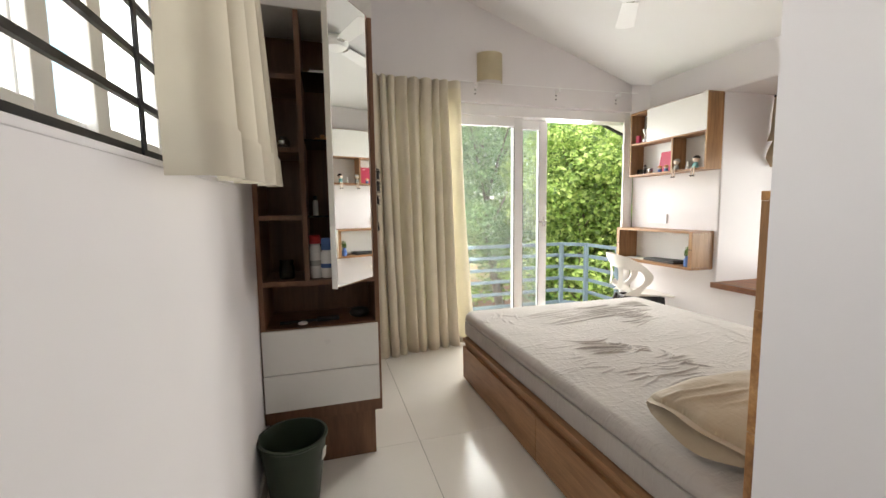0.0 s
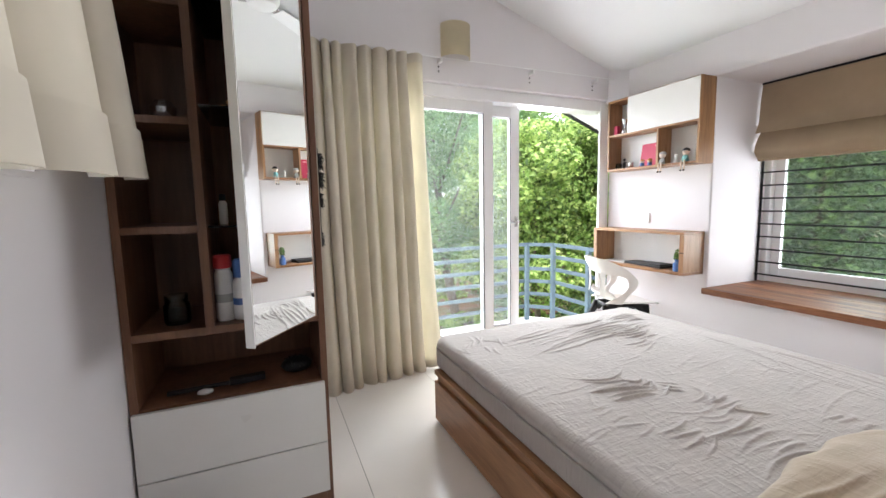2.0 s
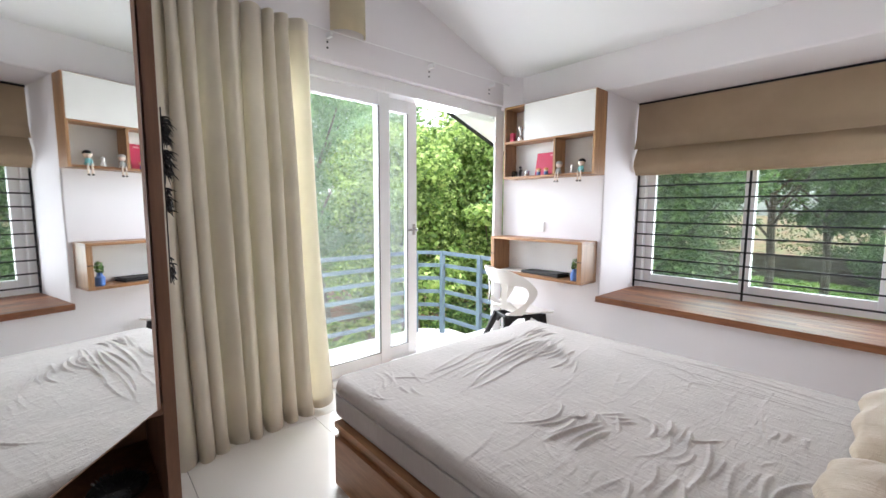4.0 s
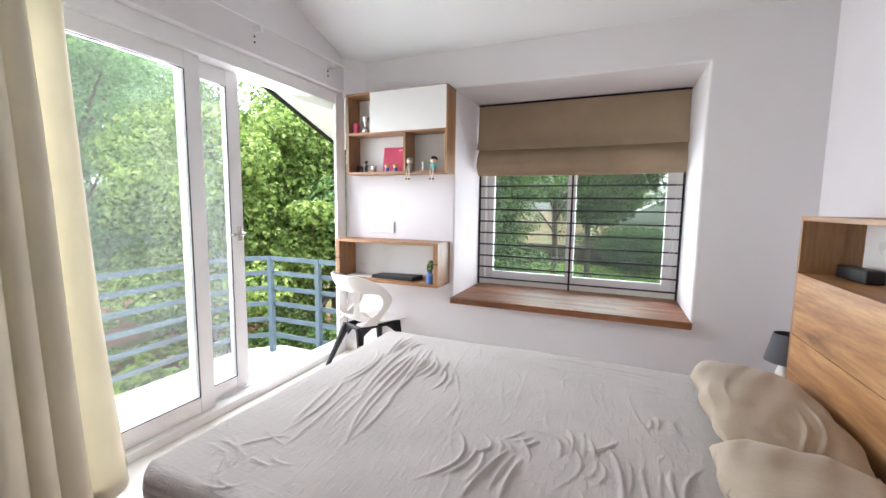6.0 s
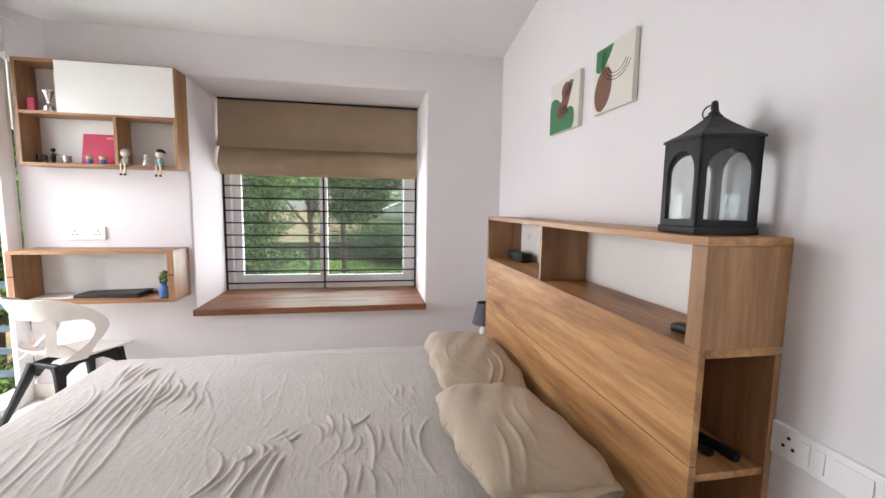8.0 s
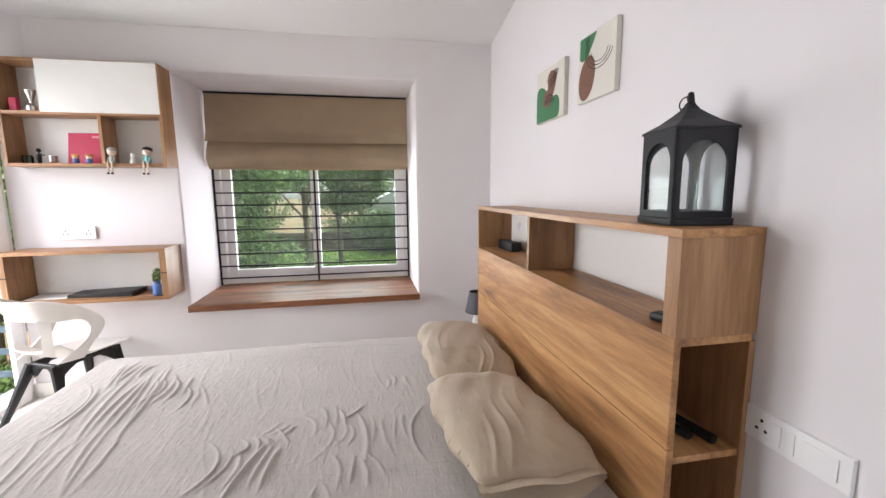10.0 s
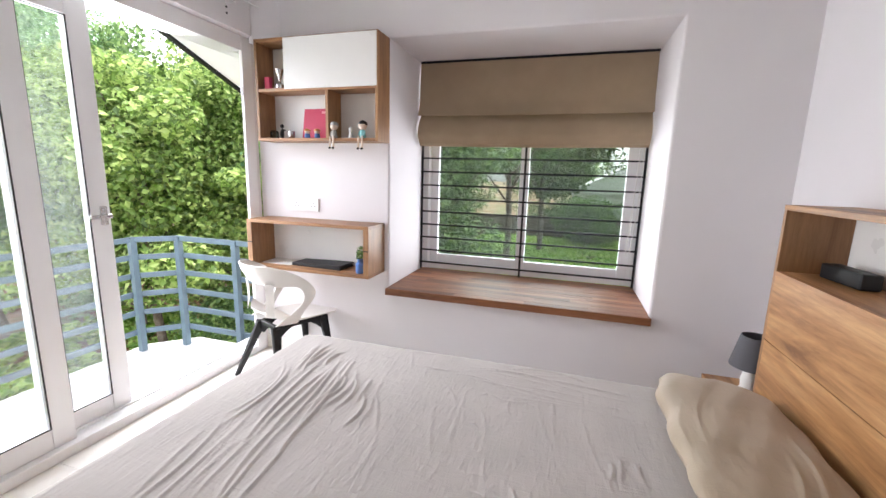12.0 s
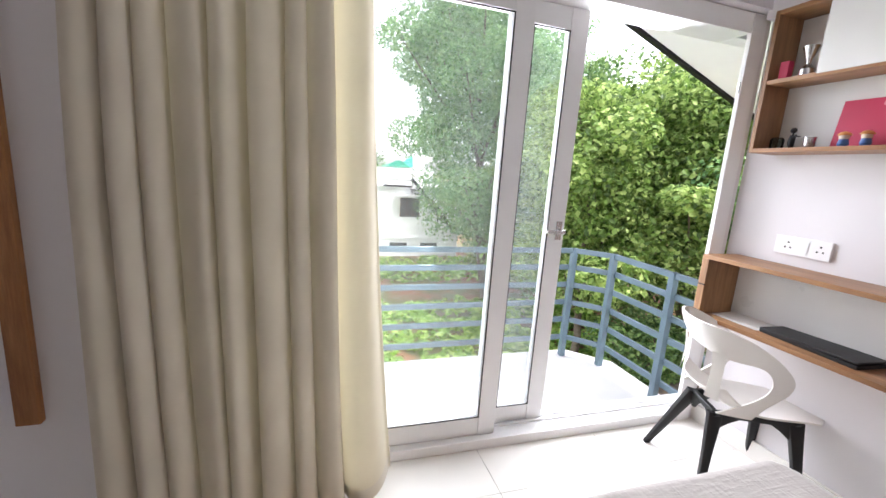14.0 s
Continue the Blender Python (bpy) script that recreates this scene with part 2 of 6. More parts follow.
def rumple(m, strength):
    """Fine creases, drawn out along two directions."""
    nt = m.node_tree
    b = nt.nodes["Principled BSDF"]
    old = b.inputs["Normal"].links[0].from_node
    h = None
    for sc, rot in (((9, 55, 9), 0.6), ((60, 12, 12), 0.15), ((16, 40, 12), -0.5)):
        n = add(nt, "ShaderNodeTexNoise", Scale=1.0, Detail=3.0, Distortion=0.8)
        nt.links.new(coords(nt, sc, (0, 0, rot)), n.inputs["Vector"])
        if h is None:
            h = n.outputs[0]
        else:
            mx = nt.nodes.new("ShaderNodeMath")
            mx.operation = "MULTIPLY"
            nt.links.new(h, mx.inputs[0])
            nt.links.new(n.outputs[0], mx.inputs[1])
            h = mx.outputs[0]
    bp = add(nt, "ShaderNodeBump", Strength=strength, Distance=0.03)
    nt.links.new(h, bp.inputs["Height"])
    nt.links.new(old.outputs[0], bp.inputs["Normal"])
    nt.links.new(bp.outputs[0], b.inputs["Normal"])


rumple(SHEET, 0.4)
PILLOW = cloth("beige_satin_pillowcase", (0.44, 0.36, 0.265), weave=1100, rough=0.6, relief=0.05)
rumple(PILLOW, 0.2)
SHADE = cloth("cream_lampshade", (0.80, 0.73, 0.56), through=0.35)
GREY_SHADE = cloth("grey_lampshade", (0.12, 0.12, 0.13), through=0.05)
CHAIR_WHITE = plain("white_plastic", (0.82, 0.80, 0.76), 0.35, vary=0.02, relief=0.01)
BLACK = plain("black_plastic", (0.011, 0.011, 0.012), 0.45, vary=0.2, spec=0.35)
LAPTOP = plain("matt_black_lid", (0.010, 0.010, 0.011), 0.5, vary=0.25, fine=400)
RED = plain("crimson_card", (0.55, 0.03, 0.09), 0.5)
BIN = plain("dark_green_plastic", (0.018, 0.032, 0.018), 0.45, vary=0.15)
PAPER = plain("paper", (0.78, 0.77, 0.74), 0.7)
PANE = glass("clear_glass", veil=0.13)
THIN_PANE = glass("thin_clear_glass", ior=1.12)
FOIL_PANE = glass("tinted_window_glass", (0.64, 0.70, 0.67), veil=0.05)
SHELF_GLASS = glass("shelf_glass", (0.55, 0.62, 0.58))
LANTERN_GLASS = glass("lantern_glass", (0.95, 0.97, 0.97), veil=0.04, ior=1.12)
MIRROR, _nt, _b = nodes_of("mirror")
_b.inputs["Base Color"].default_value, _b.inputs["Metallic"].default_value, _b.inputs["Roughness"].default_value = (0.88, 0.9, 0.89, 1), 1.0, 0.015
BALCONY = plain("pale_balcony_tile", (0.74, 0.73, 0.71), 0.5, vary=0.04, scale=3)
EXTERIOR = plain("white_exterior_paint", (0.84, 0.84, 0.84), 0.8, vary=0.06, scale=1.5)
GREEN_NET = cloth("green_shade_net", (0.03, 0.42, 0.27), weave=80)
DARK_GLASS = plain("dark_window", (0.03, 0.035, 0.04), 0.1)
SKIN_A = plain("toy_ivory", (0.72, 0.58, 0.47), 0.5)
TOY_GREY = plain("toy_grey", (0.4, 0.4, 0.38), 0.5)
TOY_TEAL = plain("toy_teal", (0.2, 0.5, 0.5), 0.5)
TOY_BLUE = plain("toy_blue", (0.07, 0.16, 0.42), 0.45)
TOY_ORANGE = plain("toy_orange", (0.7, 0.32, 0.1), 0.5)
GREEN_INK = plain("green_print", (0.05, 0.20, 0.09), 0.7)
BROWN_INK = plain("brown_print", (0.21, 0.10, 0.065), 0.7)
BARK = patchy("bark", [(0.06, 0.045, 0.035), (0.14, 0.11, 0.085), (0.22, 0.18, 0.15)], 9.0)
SOIL = patchy("red_soil", [(0.16, 0.065, 0.035), (0.27, 0.12, 0.065), (0.10, 0.13, 0.04), (0.30, 0.19, 0.12)], 0.55)
LEAF_BRIGHT = leafy("broad_leaves", (0.05, 0.10, 0.02), (0.21, 0.34, 0.075), (0.50, 0.62, 0.22), 0.5)
LEAF_DARK = leafy("dark_leaves", (0.05, 0.11, 0.035), (0.13, 0.24, 0.075), (0.30, 0.44, 0.15), 0.45)
LEAF_FEATHER = leafy("feathery_leaves", (0.08, 0.19, 0.07), (0.20, 0.38, 0.15), (0.38, 0.54, 0.24), 0.5)
LEAF_BED = leafy("garden_leaves", (0.10, 0.24, 0.03), (0.32, 0.54, 0.09), (0.60, 0.76, 0.24), 0.45)


# ---- building helpers ----
def box(bm, x0, x1, y0, y1, z0, z1):
    m = Matrix.Translation(((x0 + x1) / 2, (y0 + y1) / 2, (z0 + z1) / 2)) @ Matrix.Diagonal((abs(x1 - x0), abs(y1 - y0), abs(z1 - z0), 1))
    return bmesh.ops.create_cube(bm, size=1, matrix=m)["verts"]


def obox(bm, m, sx, sy, sz):
    """A box of that size, centred on the pose m."""
    return bmesh.ops.create_cube(bm, size=1, matrix=m @ Matrix.Diagonal((sx, sy, sz, 1)))["verts"]


def tube(bm, a, b, r0, r1=None, seg=12):
    a, b = Vector(a), Vector(b)
    d = b - a
    m = Matrix.Translation((a + b) / 2) @ d.to_track_quat("Z", "Y").to_matrix().to_4x4()
    return bmesh.ops.create_cone(bm, cap_ends=True, segments=seg, radius1=r0, radius2=r0 if r1 is None else r1, depth=d.length, matrix=m)["verts"]


def ball(bm, c, rx, ry=None, rz=None, seg=14):
    ry, rz = ry or rx, rz or rx
    return bmesh.ops.create_uvsphere(bm, u_segments=seg, v_segments=seg // 2 + 2, radius=1, matrix=Matrix.Translation(c) @ Matrix.Diagonal((rx, ry, rz, 1)))["verts"]


def lathe(bm, profile, c=(0, 0, 0), seg=24):
    """A turned shape from (radius, height) pairs."""
    rings = []
    for r, z in profile:
        rings.append([bm.verts.new((c[0] + r * math.cos(2 * math.pi * i / seg), c[1] + r * math.sin(2 * math.pi * i / seg), c[2] + z)) for i in range(seg)])
    for a, b in zip(rings, rings[1:]):
        for i in range(seg):
            bm.faces.new((a[i], a[(i + 1) % seg], b[(i + 1) % seg], b[i]))
    bm.faces.new(rings[0][::-1])
    bm.faces.new(rings[-1])


def prism(bm, outline, m, depth):
    """A flat outline (pairs), given depth along the pose's z."""
    lo = [bm.verts.new(m @ Vector((x, y, 0))) for x, y in outline]
    hi = [bm.verts.new(m @ Vector((x, y, depth))) for x, y in outline]
    n = len(lo)
    bm.faces.new(lo[::-1])
    bm.faces.new(hi)
    for i in range(n):
        bm.faces.new((lo[i], lo[(i + 1) % n], hi[(i + 1) % n], hi[i]))


def sheet_grid(bm, nu, nv, f, closed=False):
    """A skin over f(u, v), u and v from 0 to 1."""
    vs = [[bm.verts.new(f(i / nu, j / nv)) for j in range(nv + 1)] for i in range(nu + (0 if closed else 1))]
    for i in range(nu):
        for j in range(nv):
            a, b = vs[i], vs[(i + 1) % len(vs)]
            bm.faces.new((a[j], b[j], b[j + 1], a[j + 1]))
    return vs


def ribbon(bm, path, half_w, half_t, ups):
    """A flat bar swept along a path; ups gives the wide direction at each point."""
    rings = []
    n = len(path)
    for i, p in enumerate(path):
        p = Vector(p)
        d = (Vector(path[min(i + 1, n - 1)]) - Vector(path[max(i - 1, 0)])).normalized()
        u = Vector(ups[i])
        u = (u - d * u.dot(d)).normalized()
        s = d.cross(u).normalized()
        w = half_w[i] if isinstance(half_w, (list, tuple)) else half_w
        t = half_t[i] if isinstance(half_t, (list, tuple)) else half_t
        ring = []
        for k in range(12):
            a = 2 * math.pi * k / 12
            ca, sa_ = math.cos(a), math.sin(a)
            e = 0.45
            ring.append(bm.verts.new(p + u * (w * math.copysign(abs(ca) ** e, ca)) + s * (t * math.copysign(abs(sa_) ** e, sa_))))
        rings.append(ring)
    for a, b in zip(rings, rings[1:]):
        for k in range(12):
            bm.faces.new((a[k], a[(k + 1) % 12], b[(k + 1) % 12], b[k]))
    bm.faces.new(rings[0][::-1])
    bm.faces.new(rings[-1])


def mesh_of(name, bm, material, smooth=False, bevel=0.0):
    if bevel:
        bmesh.ops.bevel(bm, geom=list(bm.edges), offset=bevel, segments=2, affect="EDGES", profile=0.6)
    bmesh.ops.recalc_face_normals(bm, faces=bm.faces)
    me = bpy.data.meshes.new(name)
    bm.to_mesh(me)
    bm.free()
    me.materials.append(material)
    if smooth:
        for p in me.polygons:
            p.use_smooth = True
        if smooth != "all":
            me.set_sharp_from_angle(angle=radians(35))
    return me


def part(name, bm, material, parent, label="", smooth=False, bevel=0.0):
    """One mesh under a thing or a part."""
    ob = new(name, mesh_of(name, bm, material, smooth, bevel))
    if parent:
        ob.parent = parent
        if not parent.parent:
            ob.matrix_parent_inverse = parent.matrix_basis.inverted()
    if label:
        ob["label"] = label
    return ob


def thing(name, at, label, category, group=""):
    ob = new(name)
    ob.empty_display_size = 0.05
    ob.matrix_basis = Matrix.Translation(at)
    return tagged(ob, label, category, group)


def single(name, bm, material, label, category, group="", kind="", smooth=False, bevel=0.0):
    return tagged(new(name, mesh_of(name, bm, material, smooth, bevel)), label, category, group, kind)


def boxpart(name, dims, material, parent, label="", bevel=0.002):
    bm = bmesh.new()
    box(bm, *dims)
    return part(name, bm, material, parent, label, bevel=bevel)


def raw_mesh(name, verts, faces, material):
    me = bpy.data.meshes.new(name)
    me.from_pydata(verts, [], faces)
    me.materials.append(material)
    return me


def leaf_cloud(rng, centres, radii, n, size, flat=0.5, droop=0.3):
    """Vertices and faces of n separate leaves scattered through several rounded clumps, denser at their skin."""
    k = rng.integers(0, len(centres), n)
    d = rng.normal(size=(n, 3))
    d /= np.linalg.norm(d, axis=1, keepdims=True)
    r = rng.uniform(0.35, 1.0, n) ** 0.45
    p = centres[k] + d * r[:, None] * radii[k]
    s = size * rng.uniform(0.55, 1.35, n)
    nrm = d * 0.6 + rng.normal(size=(n, 3)) * 0.55 + np.array([0, 0, flat])
    nrm /= np.linalg.norm(nrm, axis=1, keepdims=True)
    a = rng.normal(size=(n, 3))
    a -= (a * nrm).sum(1, keepdims=True) * nrm
    a /= np.linalg.norm(a, axis=1, keepdims=True)
    b = np.cross(nrm, a)
    a, b = a * s[:, None], b * s[:, None] * 0.36
    fold_ = nrm * s[:, None] * 0.1
    v = np.stack([p - a * 0.5, p - a * 0.1 + b + fold_, p + a * 0.55 - nrm * s[:, None] * droop * 0.3, p - a * 0.1 - b + fold_], 1).reshape(-1, 3)
    i = np.arange(n) * 4
    f = np.concatenate([np.stack([i, i + 1, i + 2], 1), np.stack([i, i + 2, i + 3], 1)])
    return v, f


# ---- structure ----
WX, DY, HY, LX = 3.155, 3.64, 0.635, -0.176   # window wall, door wall, headboard wall, left wall
SILL_Z, HEAD_Z = 0.557, 2.066                # window recess
Y0, Y1 = 1.188, 2.732


def ceiling_z(x, y):
    k = (y - HY) / (DY - HY)
    k = max(0.0, min(1.0, k))
    return 2.33 + (0.195 + 0.14 * k) * (WX - x)


def structure(name, bm, material, label, smooth=False):
    return single(name, bm, material, label, "wall" if name.startswith("wall") else name.split("_")[0], kind="structure", smooth=smooth)


bm = bmesh.new()
box(bm, -0.6, 3.5, -1.6, 3.70, -0.2, -0.004)
floor = structure("floor", bm, GROUT, "grouted bed of the cream tiled bedroom floor")

bm = bmesh.new()
sheet_grid(bm, 24, 24, lambda u, v: Vector((LX - 0.5 + (WX - LX + 1.2) * u, -1.6 + (DY + 1.85) * v, ceiling_z(LX - 0.5 + (WX - LX + 1.2) * u, -1.6 + (DY + 1.85) * v))))
top = bmesh.ops.extrude_face_region(bm, geom=list(bm.faces))
bmesh.ops.translate(bm, verts=[g for g in top["geom"] if isinstance(g, bmesh.types.BMVert)], vec=(0, 0, 0.12))
structure("ceiling", bm, CEIL, "sloping white painted ceiling under the roof", smooth=True)

bm = bmesh.new()   # window wall, round its deep recess, with softly rounded plaster edges
rings = [[bm.verts.new((x, y, z)) for y, z in ((ya, za), (yb, za), (yb, zb), (ya, zb))]
         for x in (WX, 3.9) for ya, yb, za, zb in ((-1.6, 3.69, -0.2, 2.6), (Y0, Y1, SILL_Z - 0.04, HEAD_Z))]
fo, fi, bo, bi = rings
for i in range(4):
    j = (i + 1) % 4
    for q in ((fo[i], fo[j], fi[j], fi[i]), (bo[i], bi[i], bi[j], bo[j]), (fi[i], fi[j], bi[j], bi[i]), (fo[i], bo[i], bo[j], fo[j])):
        bm.faces.new(q)
arris = [e for e in bm.edges if all(v in fi for v in e.verts) and max(v.co.z for v in e.verts) > SILL_Z]
bmesh.ops.bevel(bm, geom=arris, offset=0.014, segments=4, affect="EDGES", profile=0.5)
structure("wall_east", bm, WALL, "white painted wall with a deep window recess", smooth=True)
for p in bpy.data.objects["wall_east"].data.polygons:
    p.use_smooth = p.area < 0.03

bm = bmesh.new()   # door wall: beam over the door, and the part behind the curtain
box(bm, LX - 0.4, WX, DY, 3.86, 2.107, 4.0)
box(bm, LX - 0.4, 0.515, DY, 3.86, -0.2, 2.107)
box(bm, 3.121, WX, 3.70, 3.765, -0.2, 2.107)
structure("wall_north", bm, WALL, "white painted gable wall over the balcony door")

bm = bmesh.new()   # narrow splayed corner above the shelf
prism(bm, [(WX + 0.02, 3.46), (WX + 0.02, DY + 0.02), (WX - 0.085, DY + 0.02), (WX - 0.085, DY - 0.004)], Matrix.Translation((0, 0, 2.07)), 0.5)
structure("trim_corner", bm, WALL, "splayed white corner between gable and window wall")

bm = bmesh.new()   # headboard wall and the passage side
box(bm, 0.70, WX, -1.6, HY, -0.2, 3.6)
structure("wall_south", bm, WALL, "white painted wall behind the headboard")

bm = bmesh.new()   # left wall with its high window
WZ0, WZ1, WY0, WY1 = 1.262, 2.30, -0.15, 1.75
box(bm, LX - 0.22, LX, -1.6, DY, -0.2, WZ0)
box(bm, LX - 0.22, LX, -1.6, DY, WZ1, 4.2)
box(bm, LX - 0.22, LX, -1.6, WY0, WZ0, WZ1)
box(bm, LX - 0.22, LX, WY1, DY, WZ0, WZ1)
structure("wall_west", bm, WALL, "white painted wall with a high barred window")

bm = bmesh.new()
box(bm, -0.6, 0.9, -1.75, -1.6, -0.2, 4.2)
structure("wall_passage_end", bm, WALL, "plain white wall that ends the passage")

# skirting tiles
def skirting(name, dims):
    bm = bmesh.new()
    box(bm, *dims)
    single(name, bm, TILE, "low cream tile skirting along the wall", "skirting", kind="structure", bevel=0.002)


skirting("baseboard", (WX - 0.012, WX, HY, 3.70, 0.0, 0.095))
skirting("baseboard", (LX, LX + 0.012, -1.6, DY, 0.0, 0.095))
skirting("baseboard", (0.688, 0.70, -1.6, HY, 0.0, 0.095))

# ---- balcony door: frame, fixed light, sliding sash pushed half open ----
door = tagged(thing("door_1", (2.25, 3.76, 0), "white uPVC sliding balcony door, half open", "door"), kind="structure")
FX0, FX1, FT = 0.52, 3.12, 2.105


def bar4(name, x0, x1, z0, z1, y0, y1, wl, wr, wb, wt, parent, label=""):
    """A rectangular frame of four bars in one mesh."""
    bm = bmesh.new()
    box(bm, x0, x0 + wl, y0, y1, z0, z1)
    box(bm, x1 - wr, x1, y0, y1, z0, z1)
    box(bm, x0 + wl, x1 - wr, y0 + 0.002, y1 - 0.002, z0, z0 + wb)
    box(bm, x0 + wl, x1 - wr, y0 + 0.002, y1 - 0.002, z1 - wt, z1)
    return part(name, bm, UPVC, parent, label, bevel=0.004)


bm = bmesh.new()
box(bm, FX0, FX0 + 0.07, 3.69, 3.86, 0.0, FT)
box(bm, FX1 - 0.085, FX1, 3.69, 3.712, 0.0, FT)
box(bm, FX1 - 0.022, FX1, 3.713, 3.765, 0.0, FT)
box(bm, FX0 + 0.07, FX1 - 0.085, 3.692, 3.858, 0.0, 0.05)
box(bm, FX0 + 0.07, FX1 - 0.085, 3.692, 3.858, FT - 0.09, FT)
box(bm, FX1 - 0.085, FX1 + 0.08, 3.7655, 3.858, 0.0, 0.05)
box(bm, FX1 - 0.085, FX1 + 0.08, 3.7655, 3.858, FT - 0.09, FT)
part("door_frame", bm, UPVC, door, "white uPVC outer frame", bevel=0.004)
bar4("fixed_sash", FX0 + 0.07, 1.93, 0.05, FT - 0.09, 3.73, 3.78, 0.09, 0.088, 0.095, 0.085, door)
bar4("sliding_sash", 1.86, 2.228, 0.052, FT - 0.092, 3.796, 3.84, 0.10, 0.09, 0.09, 0.09, door)


def gasket(x0, x1, z0, z1, y, parent):
    bm = bmesh.new()
    for d in ((x0, x0 + 0.005, z0, z1), (x1 - 0.005, x1, z0, z1), (x0, x1, z0, z0 + 0.005), (x0, x1, z1 - 0.005, z1)):
        box(bm, d[0], d[1], y, y + 0.004, d[2], d[3])
    part("gasket", bm, RUBBER, parent, "black rubber gasket")


def pane(x0, x1, z0, z1, y, parent, material=PANE):
    bm = bmesh.new()
    box(bm, x0, x1, y, y + 0.006, z0, z1)
    p = part("pane", bm, material, parent, "clear glass pane")
    p.visible_shadow = False
    return p


pane(0.68, 1.842, 0.145, 1.925, 3.752, door)
gasket(0.68, 1.842, 0.145, 1.925, 3.727, door)
pane(1.96, 2.138, 0.142, 1.918, 3.815, door)
gasket(1.96, 2.138, 0.142, 1.918, 3.792, door)
bm = bmesh.new()
box(bm, 2.18, 2.21, 3.786, 3.796, 1.0, 1.09)
box(bm, 2.115, 2.21, 3.752, 3.768, 1.035, 1.053)
box(bm, 2.185, 2.203, 3.76, 3.79, 1.035, 1.053)
part("door_handle", bm, CHROME, door, "white and steel lever handle", bevel=0.003)
bm = bmesh.new()
box(bm, 0.59, 3.09, 3.81, 3.825, 0.05, 0.062)
box(bm, 0.59, 3.09, 3.772, 3.784, 0.05, 0.06)
part("threshold_track", bm, UPVC, door)
for z in (0.55, 1.75):
    boxpart("striker", (3.028, 3.035, 3.695, 3.708, z, z + 0.05), CHROME, door)

# ---- window in the recess ----
win = tagged(thing("window_1", (3.80, 1.95, SILL_Z), "white uPVC sliding window with two panes", "window"), kind="structure")


def frame_x(name, y0, y1, z0, z1, x0, x1, w, parent, label=""):
    bm = bmesh.new()
    box(bm, x0, x1, y0, y0 + w, z0, z1)
    box(bm, x0, x1, y1 - w, y1, z0, z1)
    box(bm, x0 + 0.002, x1 - 0.002, y0 + w, y1 - w, z0, z0 + w)
    box(bm, x0 + 0.002, x1 - 0.002, y0 + w, y1 - w, z1 - w, z1)
    return part(name, bm, UPVC, parent, label, bevel=0.004)


frame_x("window_frame", Y0, Y1, SILL_Z, HEAD_Z, 3.79, 3.88, 0.045, win)
for ya, yb, xo in ((Y0 + 0.045, 2.0, 3.80), (1.94, Y1 - 0.045, 3.845)):
    sash = frame_x("sash", ya, yb, SILL_Z + 0.045, HEAD_Z - 0.045, xo, xo + 0.04, 0.062, win)
    bm = bmesh.new()
    box(bm, xo + 0.018, xo + 0.023, ya + 0.06, yb - 0.06, SILL_Z + 0.1, HEAD_Z - 0.1)
    p = part("pane", bm, FOIL_PANE, sash, "lightly tinted glass pane")
    p.visible_shadow = False

grille = thing("window_grille", (3.735, 1.95, SILL_Z), "black iron window grille with thin horizontal bars", "grille")
for i in range(15):
    z = 0.610 + 0.0985 * i
    if z < HEAD_Z:
        boxpart("bar", (3.728, 3.738, Y0 + 0.002, Y1 - 0.002, z, z + 0.011), IRON, grille, bevel=0.0)
for y in (Y0 + 0.002, 1.953, Y1 - 0.016):
    boxpart("upright", (3.738, 3.744, y, y + 0.014, SILL_Z + 0.003, HEAD_Z), IRON, grille, bevel=0.0)

# roman blind, drawn up to a third
blind = thing("roman_blind", (3.69, 1.955, HEAD_Z), "khaki fabric roman blind, half drawn up", "blind")


def fold(z0, z1, x_top, x_mid, x_low, drop, name):
    bm = bmesh.new()
    def f(u, v):
        y = Y0 + 0.012 + (Y1 - Y0 - 0.024) * u
        z = z1 + (z0 - z1) * v
        x = x_top + (x_mid - x_top) * math.sin(math.pi * 0.5 * min(1, v * 1.25)) + (x_low - x_mid) * max(0, v - 0.75) * 4
        x -= 0.004 * math.sin(7.3 * u + 3 * v) * v + 0.002 * math.sin(31 * u + 2)
        return Vector((x, y, z - drop * math.sin(math.pi * u) * v))
    sheet_grid(bm, 50, 14, f)
    e = bmesh.ops.extrude_face_region(bm, geom=list(bm.faces))
    bmesh.ops.translate(bm, verts=[g for g in e["geom"] if isinstance(g, bmesh.types.BMVert)], vec=(0.008, 0, 0))
    return part(name, bm, BLIND, blind, smooth=True)


fold(1.692, 2.052, 3.672, 3.652, 3.612, 0.004, "upper_panel")
fold(1.505, 1.712, 3.690, 3.612, 3.652, 0.006, "lower_fold")
fold(1.487, 1.53, 3.672, 3.660, 3.664, 0.006, "hem_fold")
boxpart("headrail", (3.668, 3.70, Y0 + 0.008, Y1 - 0.008, 2.049, 2.064), IRON, blind, "dark head rail")
bm = bmesh.new()
pts = [(3.70, 1.215, 1.98)] + [(3.695, 1.222 + 0.003 * math.sin(i * 1.1), 2.0 - 0.15 * i) for i in range(1, 7)] + [(3.69, 1.232, 0.93), (3.69, 1.246, 0.80), (3.69, 1.26, 0.79), (3.69, 1.268, 0.83), (3.69, 1.258, 0.95), (3.69, 1.238, 1.5)]
ribbon(bm, pts, 0.003, 0.003, [(1, 0, 0)] * len(pts))
part("pull_cord", bm, PAPER, blind, "white bead pull cord")

